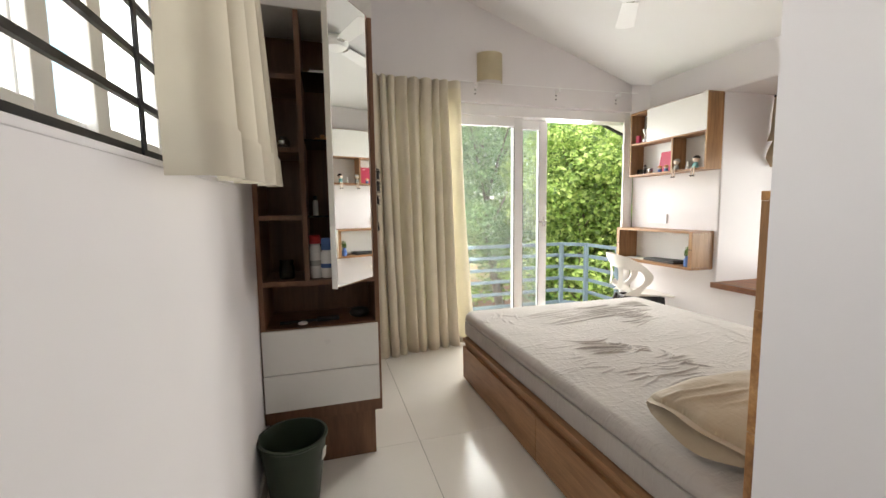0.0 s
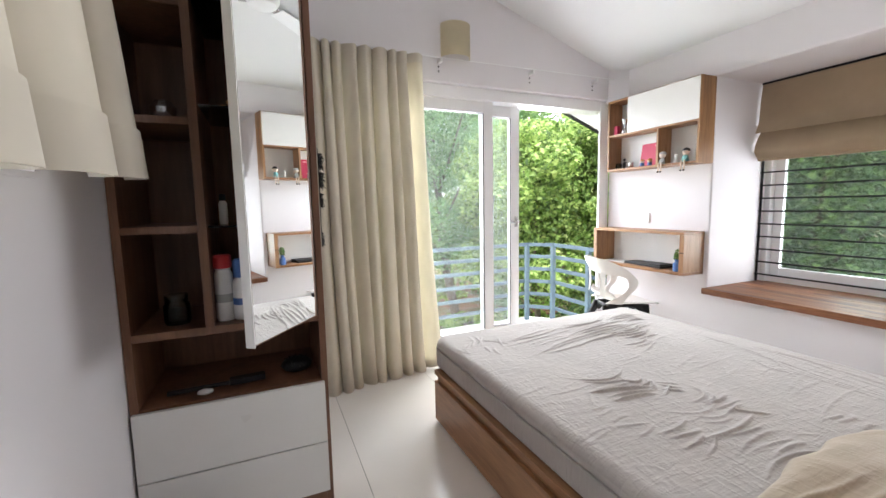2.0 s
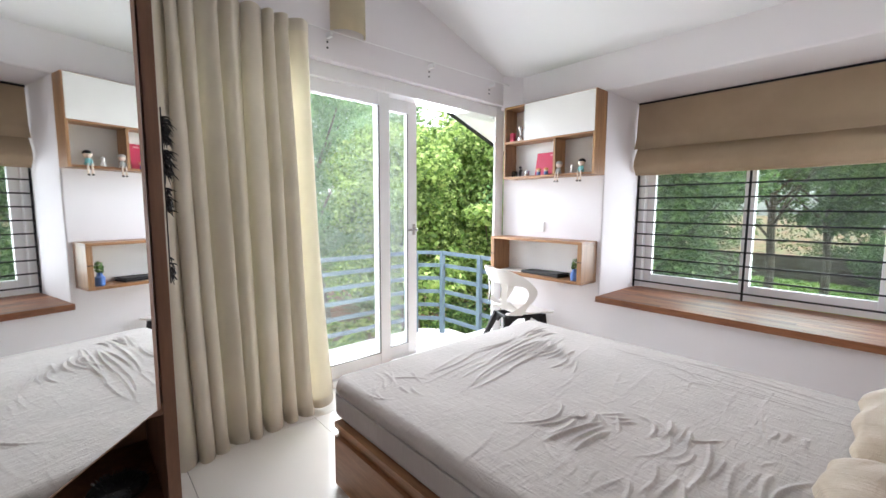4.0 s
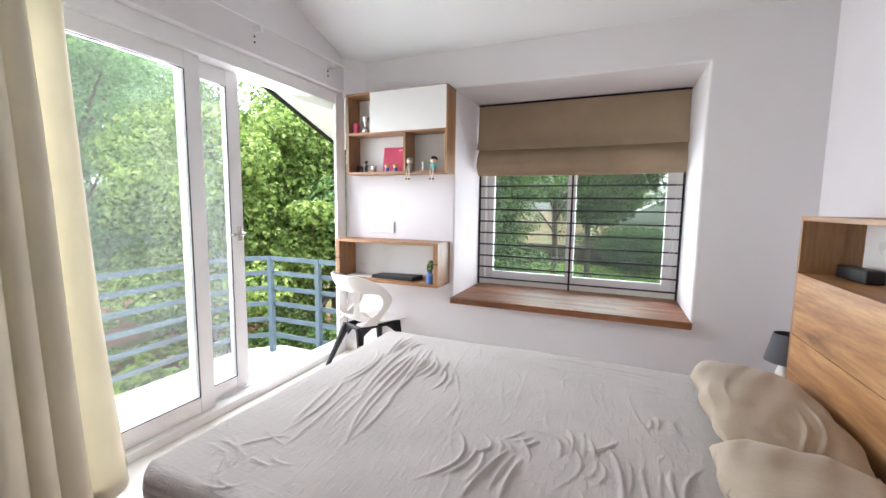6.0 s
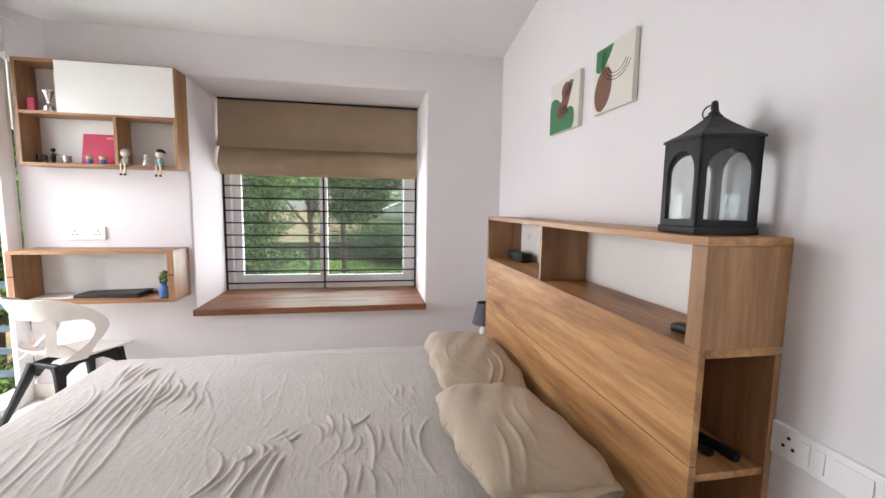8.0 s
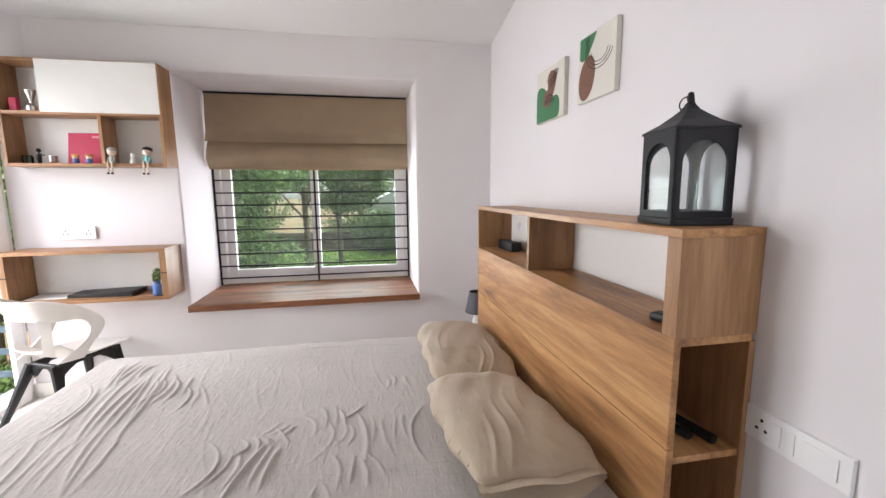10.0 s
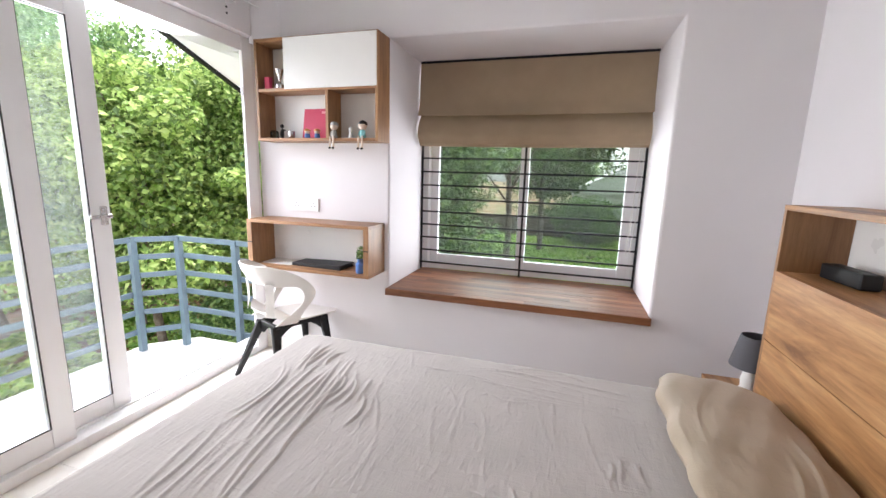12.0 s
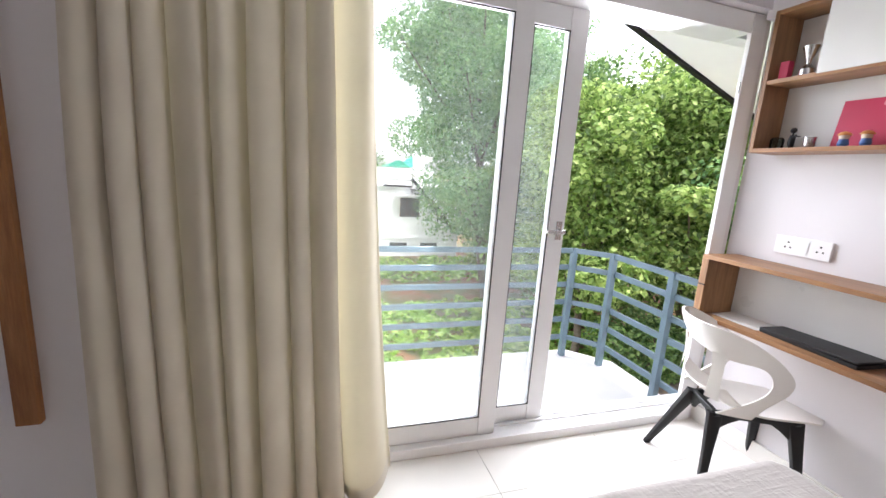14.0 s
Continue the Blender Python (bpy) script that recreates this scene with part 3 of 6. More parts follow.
# sill of narrow glued staves, each a piece
sill = thing("window_sill", (3.45, 1.95, SILL_Z), "reddish brown butcher-block wooden window sill", "sill")
boxpart("sill_core", (3.118, 3.788, Y0 - 0.004, Y1 + 0.004, SILL_Z - 0.042, SILL_Z - 0.006), TEAK, sill, bevel=0.003)
boxpart("sill_lip", (3.108, 3.1195, Y0 - 0.006, Y1 + 0.006, SILL_Z - 0.043, SILL_Z + 0.0005), TEAK, sill, bevel=0.003)

# ---- left window with grille ----
win2 = tagged(thing("window_2", (-0.34, 0.75, WZ0), "white framed window high in the passage wall", "window"), kind="structure")
def frame_w(name, y0, y1, z0, z1, x0, x1, w, parent):
    return frame_x(name, y0, y1, z0, z1, x0, x1, w, parent)


frame_w("window_frame", WY0, WY1, WZ0, WZ1, -0.40, -0.345, 0.05, win2)
for ya, yb, xs in ((WY0 + 0.05, 0.62, -0.397), (0.58, 1.15, -0.372), (1.09, 1.36, -0.397), (1.29, WY1 - 0.05, -0.372)):
    s2 = frame_w("sash", ya, yb, WZ0 + 0.051, WZ1 - 0.051, xs, xs + 0.022, 0.06, win2)
    bm = bmesh.new()
    box(bm, xs + 0.009, xs + 0.013, ya + 0.05, yb - 0.05, WZ0 + 0.1, WZ1 - 0.1)
    p = part("pane", bm, THIN_PANE, s2, "clear glass pane")
    p.visible_shadow = False
grille2 = thing("window_grille", (-0.29, 0.75, WZ0), "black iron grille of flat bars before the high window", "grille")
for i in range(9):
    z = WZ0 + 0.05 + 0.112 * i
    boxpart("bar", (-0.300, -0.288, WY0 + 0.002, WY1 - 0.002, z, z + 0.016), IRON, grille2, bevel=0.0)
for y in (-0.1, 0.35, 0.85, 1.33, 1.7):
    boxpart("upright", (-0.288, -0.282, y, y + 0.018, WZ0 + 0.002, WZ1), IRON, grille2, bevel=0.0)
single_sill = bmesh.new()
box(single_sill, -0.395, LX + 0.004, WY0, WY1, WZ0 + 0.0, WZ0 + 0.012)
single("sill", single_sill, WALL, "white plastered ledge of the high window", "sill", kind="structure", bevel=0.003)


# ---- curtains ----
def curtain(name, x_of, length, top, bottom_of, depth_of, folds, label, seed, material=CURTAIN, hem=0.025, overhang=0.014, flap=0.0):
    """Hanging cloth: u along its width, v from the top down."""
    rnd = random.Random(seed)
    ph = [rnd.uniform(-0.5, 0.5) for _ in range(folds * 2 + 4)]
    am = [rnd.uniform(0.55, 1.4) for _ in range(folds * 2 + 4)]
    c = thing(name, x_of(0.5, 1.0), label, "curtain")
    bm = bmesh.new()

    def f(u, v):
        k = min(folds - 1e-6, max(0.0, folds * (u + 0.020 * math.sin(11.3 * u + seed) + 0.011 * math.sin(23.0 * u + 2 * seed) + 0.006 * math.sin(4 * v + 7 * u + seed))))
        i = int(k)
        t = k - i
        wob = ph[i] * (1 - t) + ph[i + 1] * t
        a = am[i] * (1 - t) + am[i + 1] * t
        w = 1 - 2 * abs(math.sin(math.pi * k)) ** 0.8 + 0.10 * wob * math.sin(4 * math.pi * k + 2 * wob + 1.0)
        w += 0.18 * wob * math.sin(2 * math.pi * k + 2.2 * v) * v
        p = Vector(x_of(u, v))
        d = Vector(depth_of(u, v))
        run = Vector(x_of(min(1.0, u + 0.01), v)) - Vector(x_of(max(0.0, u - 0.01), v))
        p -= run.normalized() * (overhang * a * math.sin(2 * math.pi * k) * min(1, v * 3))
        p += d * (w * a * (0.5 + 0.5 * min(1, v * 2.2)))
        p.z = top + (bottom_of(u) - top) * v
        return p
    sheet_grid(bm, folds * 24, 40, lambda u, v: f(u * (1 - flap), v))
    part("cloth", bm, material, c, smooth="all")
    if flap:   # the last width hangs unfolded, with daylight behind it
        bm = bmesh.new()
        sheet_grid(bm, 30, 40, lambda u, v: f(1 - flap + flap * u, v))
        part("free_edge", bm, THIN_CURTAIN, c, "single layer with daylight through it", smooth="all")
    bm = bmesh.new()
    sheet_grid(bm, folds * 22, 3, lambda u, v: f(u, 1 - hem + hem * v) + Vector(depth_of(u, 1)).normalized() * -0.006)
    part("hem", bm, material, c, "stitched double hem", smooth="all")
    bm = bmesh.new()
    sheet_grid(bm, folds * 22, 3, lambda u, v: f(u, 0.028 * v) + Vector(depth_of(u, 1)).normalized() * -0.006)
    part("heading_tape", bm, material, c, "gathered heading", smooth="all")
    return c


def long_pos(u, v):
    lean = 0.03 * math.sin(7 * u + 0.6) * v
    flap = max(0.0, (u - 0.88) / 0.12)   # free edge, blown out towards the door
    return (0.455 + (0.79 + 0.085 * v * v) * u + lean + 0.045 * flap * v, 3.50 + 0.01 * u - 0.075 * v * (1 - u) + 0.03 * v * u + 0.06 * flap * v, 0)


curtain("curtain", long_pos, 1.0, 2.225, lambda u: 0.0015 + 0.03 * max(0.0, (u - 0.86) / 0.14), lambda u, v: (0.018 * math.sin(13 * u), 0.058 + 0.012 * v, 0), 9, "floor-length cream curtain gathered before the balcony door", 4, flap=0.13)


def short_pos(u, v):
    return (-0.108 + 0.045 * v * u, 1.04 + (0.66 + 0.25 * v) * u, 0)


curtain("curtain", short_pos, 1.0, 2.55, lambda u: 1.243 + 0.03 * u, lambda u, v: (-0.020 - 0.026 * v, 0.016 * math.sin(9 * u), 0), 4, "short cream curtain hanging over the high window", 9, hem=0.075, overhang=0.03)

# curtain wire with its brackets
rod = thing("curtain_rod", (1.75, 3.58, 2.31), "thin white curtain rail on small wall brackets", "curtain rail")
bm = bmesh.new()
tube(bm, (0.36, 3.585, 2.245), (3.08, 3.585, 2.27), 0.004, seg=8)
part("rail", bm, UPVC, rod)
for x in (1.42, 2.22, 2.88):
    bm = bmesh.new()
    box(bm, x - 0.009, x + 0.009, 3.578, DY - 0.001, 2.225, 2.258)
    br = part("bracket", bm, UPVC, rod, bevel=0.002)
    for z in (2.208, 2.175):
        bm = bmesh.new()
        tube(bm, (x, DY - 0.004, z), (x, DY + 0.004, z), 0.006, seg=8)
        part("screw", bm, IRON, br, "dark screw head")

# wall lamp
lamp = thing("wall_lamp", (1.55, DY, 2.40), "cream drum wall lamp with a fabric shade", "lamp")
bm = bmesh.new()
ring = [(0.115 * math.cos(math.pi * i / 20), -0.10 * math.sin(math.pi * i / 20)) for i in range(21)]
lo = [bm.verts.new((1.55 + x, DY - 0.012 + y, 2.272)) for x, y in ring]
hi = [bm.verts.new((1.55 + x, DY - 0.012 + y, 2.505)) for x, y in ring]
for i in range(20):
    bm.faces.new((lo[i], lo[i + 1], hi[i + 1], hi[i]))
e = bmesh.ops.solidify(bm, geom=list(bm.faces), thickness=0.004)
part("shade", bm, SHADE, lamp, smooth=True)
boxpart("back_plate", (1.485, 1.615, DY - 0.012, DY - 0.001, 2.33, 2.47), UPVC, lamp)
bm = bmesh.new()
ball(bm, (1.55, DY - 0.055, 2.40), 0.028, 0.028, 0.04)
part("bulb", bm, PAPER, lamp, smooth=True)

# ceiling fan, at rest
FAN = Vector((2.08, 2.52, 2.56))
fan = thing("ceiling_fan", (FAN.x, FAN.y, 2.60), "white ceiling fan with three blades, at rest", "fan")
bm = bmesh.new()
lathe(bm, [(0.02, 0.075), (0.07, 0.07), (0.105, 0.04), (0.11, 0.01), (0.09, -0.025), (0.045, -0.045), (0.012, -0.048)], FAN, 28)
part("motor", bm, UPVC, fan, smooth=True)
bm = bmesh.new()
tube(bm, FAN + Vector((0, 0, 0.07)), (FAN.x, FAN.y, ceiling_z(FAN.x, FAN.y) - 0.004), 0.014)
lathe(bm, [(0.02, 0), (0.05, 0.02), (0.058, 0.075)], (FAN.x, FAN.y, ceiling_z(FAN.x, FAN.y) - 0.10), 20)
part("down_rod", bm, UPVC, fan, smooth=True)
for k in range(3):
    m = Matrix.Translation(FAN) @ pose(0, 0, 0, 0, 0, 55 + 120 * k)
    bm = bmesh.new()
    obox(bm, m @ pose(0.13, 0, 0.0, 10), 0.10, 0.05, 0.006)
    arm = part("blade_arm", bm, CHROME, fan, bevel=0.002)
    bm = bmesh.new()
    out = [(0.15, -0.055), (0.55, -0.07), (0.575, -0.055), (0.58, 0.05), (0.56, 0.065), (0.15, 0.05)]
    prism(bm, out, m @ pose(0, 0, -0.004, 10), 0.006)
    part("blade", bm, UPVC, fan, bevel=0.002)


# ---- dressing cabinet ----
CX0, CX1, CY0, CY1, CB = -0.174, 0.342, 2.085, 2.42, 2.69
cab = thing("dressing_cabinet", (0.09, 2.17, 0), "tall brown dressing cabinet with open shelves and a mirror door", "cabinet")


def cpart(name, *d, material=WALNUT, label="", parent=cab, bevel=0.0015):
    return boxpart(name, d, material, parent, label, bevel)


cpart("side_panel", CX0, CX0 + 0.02, CY0, CB, 0.235, 2.01)
cpart("side_panel", CX1 - 0.02, CX1, CY0, CB, 0.235, 2.01)
cpart("back_panel", CX0 + 0.02, CX1 - 0.02, CY1 - 0.012, CY1, 0.235, 2.01)
cpart("base_board", CX0 + 0.02, CX1 - 0.02, CY0, CY1 - 0.012, 0.235, 0.293)
cpart("plinth", CX0 + 0.01, CX1 - 0.03, CY0 + 0.04, CB, 0.0, 0.234)
cpart("drawer_top", CX0 + 0.02, CX1 - 0.02, CY0 + 0.004, CY1 - 0.012, 0.645, 0.665)
cpart("divider", 0.018, 0.04, CY0 + 0.002, CY1 - 0.012, 0.874, 2.01)
cpart("shelf", CX0 + 0.02, CX1 - 0.02, CY0 + 0.002, CY1 - 0.012, 0.852, 0.874)
for z in (1.140, 1.428, 1.728):
    cpart("shelf", CX0 + 0.02, 0.018, CY0 + 0.003, CY1 - 0.012, z, z + 0.02)
for z in (1.150, 1.483, 1.765):
    cpart("glass_shelf", 0.041, CX1 - 0.021, CY0 + 0.03, CY1 - 0.014, z, z + 0.007, material=SHELF_GLASS, label="dark glass shelf", bevel=0.0)
for z0, z1 in ((0.296, 0.461), (0.465, 0.660)):
    cpart("drawer_front", CX0 + 0.005, CX1 - 0.012, CY0 - 0.016, CY0 - 0.001, z0, z1, material=WHITE_LAM, label="white laminate drawer front", bevel=0.002)
cpart("loft_front", CX0, CX1, CY0 - 0.003, CB, 2.012, 2.85, material=WHITE_LAM, label="white loft cupboard above")

hinge, free = Vector((0.318, 2.062, 0)), Vector((0.146, 1.832, 0))
d = free - hinge
lead = math.degrees(math.atan2(d.y, d.x))
m = Matrix.Translation(hinge) @ pose(0, 0, 0, 0, 0, lead)
wd = d.length
bm = bmesh.new()
obox(bm, m @ pose(wd / 2, -0.009, 1.442), wd, 0.016, 1.134)
leaf = part("mirror_door", bm, WALNUT, cab, "open door with a full mirror", bevel=0.001)
bm = bmesh.new()
obox(bm, m @ pose(wd / 2 + 0.006, 0.0015, 1.442), wd - 0.022, 0.003, 1.122)
part("mirror", bm, MIRROR, leaf, "silvered mirror glass")
bm = bmesh.new()
obox(bm, m @ pose(wd + 0.0015, -0.006, 1.442), 0.003, 0.024, 1.134)
part("edge_band", bm, WHITE_LAM, leaf, "pale edge band")
for z in (0.97, 1.9):
    bm = bmesh.new()
    obox(bm, m @ pose(0.02, -0.022, z), 0.05, 0.012, 0.03)
    part("hinge", bm, CHROME, leaf)


def turned(name, profile, at, material, label, category, seg=20):
    bm = bmesh.new()
    lathe(bm, profile, (0, 0, 0), seg)
    ob = single(name, bm, material, label, category, smooth=True)
    ob.matrix_basis = Matrix.Translation(at)
    return ob


def bottle(at, r, h, body_mat, cap_mat, cap_r, cap_h, label, band=None):
    t = thing("bottle", at, label, "bottle")
    x, y, z = at
    bm = bmesh.new()
    lathe(bm, [(r * 0.92, 0), (r, 0.006), (r, h * 0.88), (r * 0.75, h * 0.97), (cap_r * 0.9, h)], at, 18)
    body = part("body", bm, body_mat, t, smooth=True)
    bm = bmesh.new()
    lathe(bm, [(cap_r, h + 0.001), (cap_r, h + cap_h * 0.85), (cap_r * 0.8, h + cap_h)], at, 18)
    part("cap", bm, cap_mat, t, smooth=True)
    if band:
        bm = bmesh.new()
        lathe(bm, [(r + 0.0006, h * 0.36), (r + 0.0006, h * 0.52)], at, 18)
        part("label_band", bm, band, t, smooth=True)
    return t


bottle((0.066, 2.15, 0.875), 0.025, 0.155, WHITE_LAM, plain("red_cap", (0.5, 0.03, 0.03), 0.4), 0.025, 0.04, "white spray bottle with a red cap on the shelf", TOY_GREY)
bottle((0.118, 2.15, 0.875), 0.031, 0.125, WHITE_LAM, TOY_BLUE, 0.026, 0.055, "white lotion bottle with a blue cap", TOY_BLUE)
bottle((0.165, 2.2, 0.875), 0.02, 0.11, TOY_GREY, WHITE_LAM, 0.018, 0.03, "small grey bottle at the back of the shelf")
turned("jar", [(0.03, 0), (0.034, 0.01), (0.034, 0.055), (0.028, 0.065), (0.03, 0.068), (0.03, 0.085)], (-0.06, 2.17, 0.875), SHELF_GLASS, "small brown glass jar on the shelf", "jar")
turned("glass_ornament", [(0.02, 0), (0.032, 0.02), (0.034, 0.04), (0.02, 0.06)], (-0.055, 2.2, 1.449), CHROME, "small silvery ornament on the shelf", "ornament")
bottle((0.075, 2.2, 1.158), 0.012, 0.07, WHITE_LAM, BLACK, 0.009, 0.02, "small white tube standing on the glass shelf")
bm = bmesh.new()
box(bm, 0.135, 0.185, 2.16, 2.19, 1.158, 1.185)
single("small_box", bm, PAPER, "little white carton on the glass shelf", "box", bevel=0.002)
bm = bmesh.new()
box(bm, 0.07, 0.21, 2.14, 2.31, 1.773, 1.785)
box(bm, 0.075, 0.2, 2.15, 2.30, 1.7855, 1.794)
single("booklet", bm, PAPER, "stack of pale papers on the glass shelf", "papers", bevel=0.001)
bm = bmesh.new()
rnd = random.Random(3)
for i in range(26):
    c = (0.07 + 0.16 * rnd.random(), 2.15 + 0.12 * rnd.random(), 1.498 + 0.012 * rnd.random())
    ball(bm, c, 0.012, 0.009, 0.008, 8)
single("jewellery", bm, TOY_ORANGE, "heap of trinkets on the glass shelf", "jewellery", kind="stuff", smooth=True)
bm = bmesh.new()
ball(bm, (0.257, 2.19, 0.689), 0.048, 0.04, 0.024, 16)
for i in range(90):
    a, b_ = rnd.uniform(0, 6.28), rnd.uniform(0.1, 1.4)
    dd = Vector((math.cos(a) * math.cos(b_), math.sin(a) * math.cos(b_), math.sin(b_)))
    p = Vector((0.257, 2.19, 0.689)) + Vector((dd.x * 0.046, dd.y * 0.038, dd.z * 0.023))
    tube(bm, p, p + dd * 0.008, 0.0012, 0.0006, 4)
single("hair_puff", bm, BLACK, "round black hair puff on the drawer unit", "hair accessory")
bm = bmesh.new()
tube(bm, (-0.10, 2.15, 0.675), (0.06, 2.16, 0.675), 0.008, 0.006, 10)
obox(bm, pose(0.11, 2.165, 0.677, 0, 0, 4), 0.10, 0.03, 0.018)
single("hair_brush", bm, BLACK, "dark hair brush lying on the drawer unit", "brush", bevel=0.002)
bm = bmesh.new()
ball(bm, (0.0, 2.12, 0.675), 0.022, 0.014, 0.009, 10)
single("clip", bm, PAPER, "pale clip beside the brush", "clip", smooth=True)

# feathered hanging on the cabinet's side
gar = thing("feather_hanging", (0.344, 2.10, 1.36), "black feathered dream-catcher hanging on the cabinet side", "hanging ornament")
bm = bmesh.new()
tube(bm, (0.347, 2.10, 1.38), (0.347, 2.10, 1.08), 0.0012, seg=6)
part("cord", bm, BLACK, gar)
for z, n_, l in ((1.345, 70, 0.017), (1.29, 70, 0.019), (1.225, 50, 0.013), (1.105, 26, 0.010)):
    bm = bmesh.new()
    for i in range(n_):
        p = Vector((0.349, 2.10 + rnd.uniform(-0.008, 0.008), z + rnd.uniform(-0.02, 0.02)))
        d1 = Vector((rnd.uniform(0.1, 1.0), rnd.uniform(-0.8, 0.8), rnd.uniform(-1.0, 0.2))).normalized() * l * rnd.uniform(0.5, 1.1)
        q = p + d1 * 0.6
        tube(bm, p, q, 0.0016, 0.0012, 4)
        tube(bm, q, q + d1 * 0.5 + Vector((0, 0, -0.35 * l)), 0.0012, 0.0003, 4)
    part("feather_tuft", bm, BLACK, gar)

# waste bin
binn = thing("waste_bin", (-0.045, 1.885, 0), "dark green plastic waste bin on the tiled floor", "bin")
bm = bmesh.new()
lathe(bm, [(0.088, 0.0), (0.092, 0.004), (0.128, 0.27), (0.134, 0.275), (0.135, 0.285), (0.124, 0.286), (0.119, 0.26), (0.084, 0.012), (0.01, 0.010)], (-0.045, 1.885, 0.0), 40)
part("body", bm, BIN, binn, smooth=True)
bm = bmesh.new()
obox(bm, pose(0.072, 1.837, 0.215, 8, 0, -22 + 90), 0.03, 0.004, 0.045)
part("sticker", bm, PAPER, binn, "torn white sticker")

# ---- bed ----
BX0, BX1, BY0, BY1 = 1.0, 2.53, 0.864, 2.81
bed = thing("bed", (1.75, 1.86, 0), "queen-size bed with an oak drawer base", "bed")
bm = bmesh.new()
box(bm, BX0 + 0.018, BX1, BY0, BY1, 0.0, 0.268)
part("base", bm, OAK_Y, bed, bevel=0.002)
for y0, y1 in ((BY0, 1.80), (1.804, BY1)):
    bm = bmesh.new()
    box(bm, BX0, BX0 + 0.017, y0, y1, 0.015, 0.235)
    part("drawer_front", bm, OAK_Y, bed, bevel=0.0015)
bm = bmesh.new()
box(bm, BX0, BX0 + 0.03, BY0, BY1, 0.272, 0.297)
box(bm, BX0 + 0.03, BX1, BY1 - 0.02, BY1, 0.2685, 0.297)
part("rim", bm, OAK_Y, bed, bevel=0.0015)

# fitted sheet over the mattress, with its creases
ND = 0.0048
MX0, MX1, MY0, MY1, MT, MB = 1.03, 2.565, 0.868, 2.935, 0.45, 0.299
nx, ny = int((MX1 - MX0) / ND), int((MY1 - MY0) / ND)
gx, gy = np.meshgrid(np.linspace(MX0, MX1, nx + 1), np.linspace(MY0, MY1, ny + 1), indexing="ij")
hz = np.zeros_like(gx)
rng = np.random.default_rng(7)


def crease(x, y, ang, length, width, height, bend=0.0):
    ca, sa_ = math.cos(ang), math.sin(ang)
    u = (gx - x) * ca + (gy - y) * sa_
    v = -(gx - x) * sa_ + (gy - y) * ca - bend * u * u / max(length, 0.05)
    w = np.where(v > 0, 0.8, 0.45) * width   # one flank steeper than the other
    return height * np.exp(-np.abs(v / w) ** 1.7) * np.exp(-(u / length) ** 4)


def creases(n, cx, cy, sx, sy, ang, dang, l0, l1, w0, w1, h0, h1):
    global hz
    for _ in range(n):
        c = crease(rng.normal(cx, sx), rng.normal(cy, sy), ang + rng.normal(0, dang), rng.uniform(l0, l1), rng.uniform(w0, w1), rng.uniform(h0, h1), rng.normal(0, 0.18))
        hz = np.maximum(hz, c) + 0.25 * np.minimum(hz, c)


R = math.radians
def ripple(n, x, y, step, ang, dang, l0, l1, w, h0, h1, bend):
    """A row of ridges side by side, each along ang."""
    global hz
    for i in range(n):
        k = i - (n - 1) / 2
        px, py = x - math.sin(ang) * step * k + rng.normal(0, 0.012), y + math.cos(ang) * step * k + rng.normal(0, 0.006)
        c = crease(px, py, ang + rng.normal(0, dang), rng.uniform(l0, l1), w * rng.uniform(0.7, 1.2), rng.uniform(h0, h1), bend * (0.4 + 0.2 * k) + rng.normal(0, 0.1))
        hz = np.maximum(hz, c) + 0.15 * np.minimum(hz, c)


ripple(6, 1.46, 1.96, 0.034, R(-4), 0.14, 0.07, 0.14, 0.012, 0.009, 0.016, 0.5)     # fingers of the pinched knot
ripple(5, 1.60, 1.92, 0.026, R(28), 0.35, 0.03, 0.06, 0.010, 0.006, 0.013, 0.8)
ripple(3, 1.66, 1.88, 0.030, R(-30), 0.25, 0.03, 0.06, 0.010, 0.006, 0.011, 0.6)
ripple(6, 1.71, 1.71, 0.030, R(6), 0.42, 0.04, 0.075, 0.010, 0.006, 0.013, 0.5)     # second knot
ripple(9, 1.58, 1.55, 0.034, R(-3), 0.10, 0.06, 0.16, 0.010, 0.004, 0.010, 0.3)     # lines towards the pillow
ripple(4, 1.40, 1.60, 0.040, R(4), 0.2, 0.04, 0.08, 0.010, 0.004, 0.010, 0.4)
ripple(5, 1.28, 1.78, 0.045, R(8), 0.3, 0.03, 0.06, 0.010, 0.003, 0.008, 0.4)
ripple(3, 1.95, 1.44, 0.035, R(0), 0.1, 0.03, 0.05, 0.010, 0.005, 0.009, 0.2)
ripple(9, 2.00, 2.58, 0.032, R(10), 0.07, 0.16, 0.36, 0.012, 0.004, 0.012, 0.1)     # drag lines at the foot
ripple(5, 2.08, 2.42, 0.030, R(14), 0.12, 0.06, 0.14, 0.013, 0.008, 0.015, 0.3)
ripple(3, 2.00, 2.28, 0.040, R(18), 0.12, 0.06, 0.12, 0.012, 0.005, 0.011, 0.3)
ripple(8, 1.60, 2.56, 0.040, R(12), 0.10, 0.10, 0.26, 0.011, 0.003, 0.008, 0.15)
ripple(6, 2.30, 2.70, 0.026, R(8), 0.12, 0.06, 0.14, 0.012, 0.006, 0.014, 0.1)
creases(14, 1.22, 2.70, 0.09, 0.10, R(60), 0.7, 0.03, 0.08, 0.007, 0.010, 0.003, 0.008)   # near foot corner
creases(22, 2.36, 1.72, 0.08, 0.28, R(88), 0.08, 0.08, 0.22, 0.007, 0.010, 0.002, 0.006)
creases(34, 1.75, 1.95, 0.40, 0.50, R(15), 0.8, 0.02, 0.08, 0.006, 0.009, 0.001, 0.003)
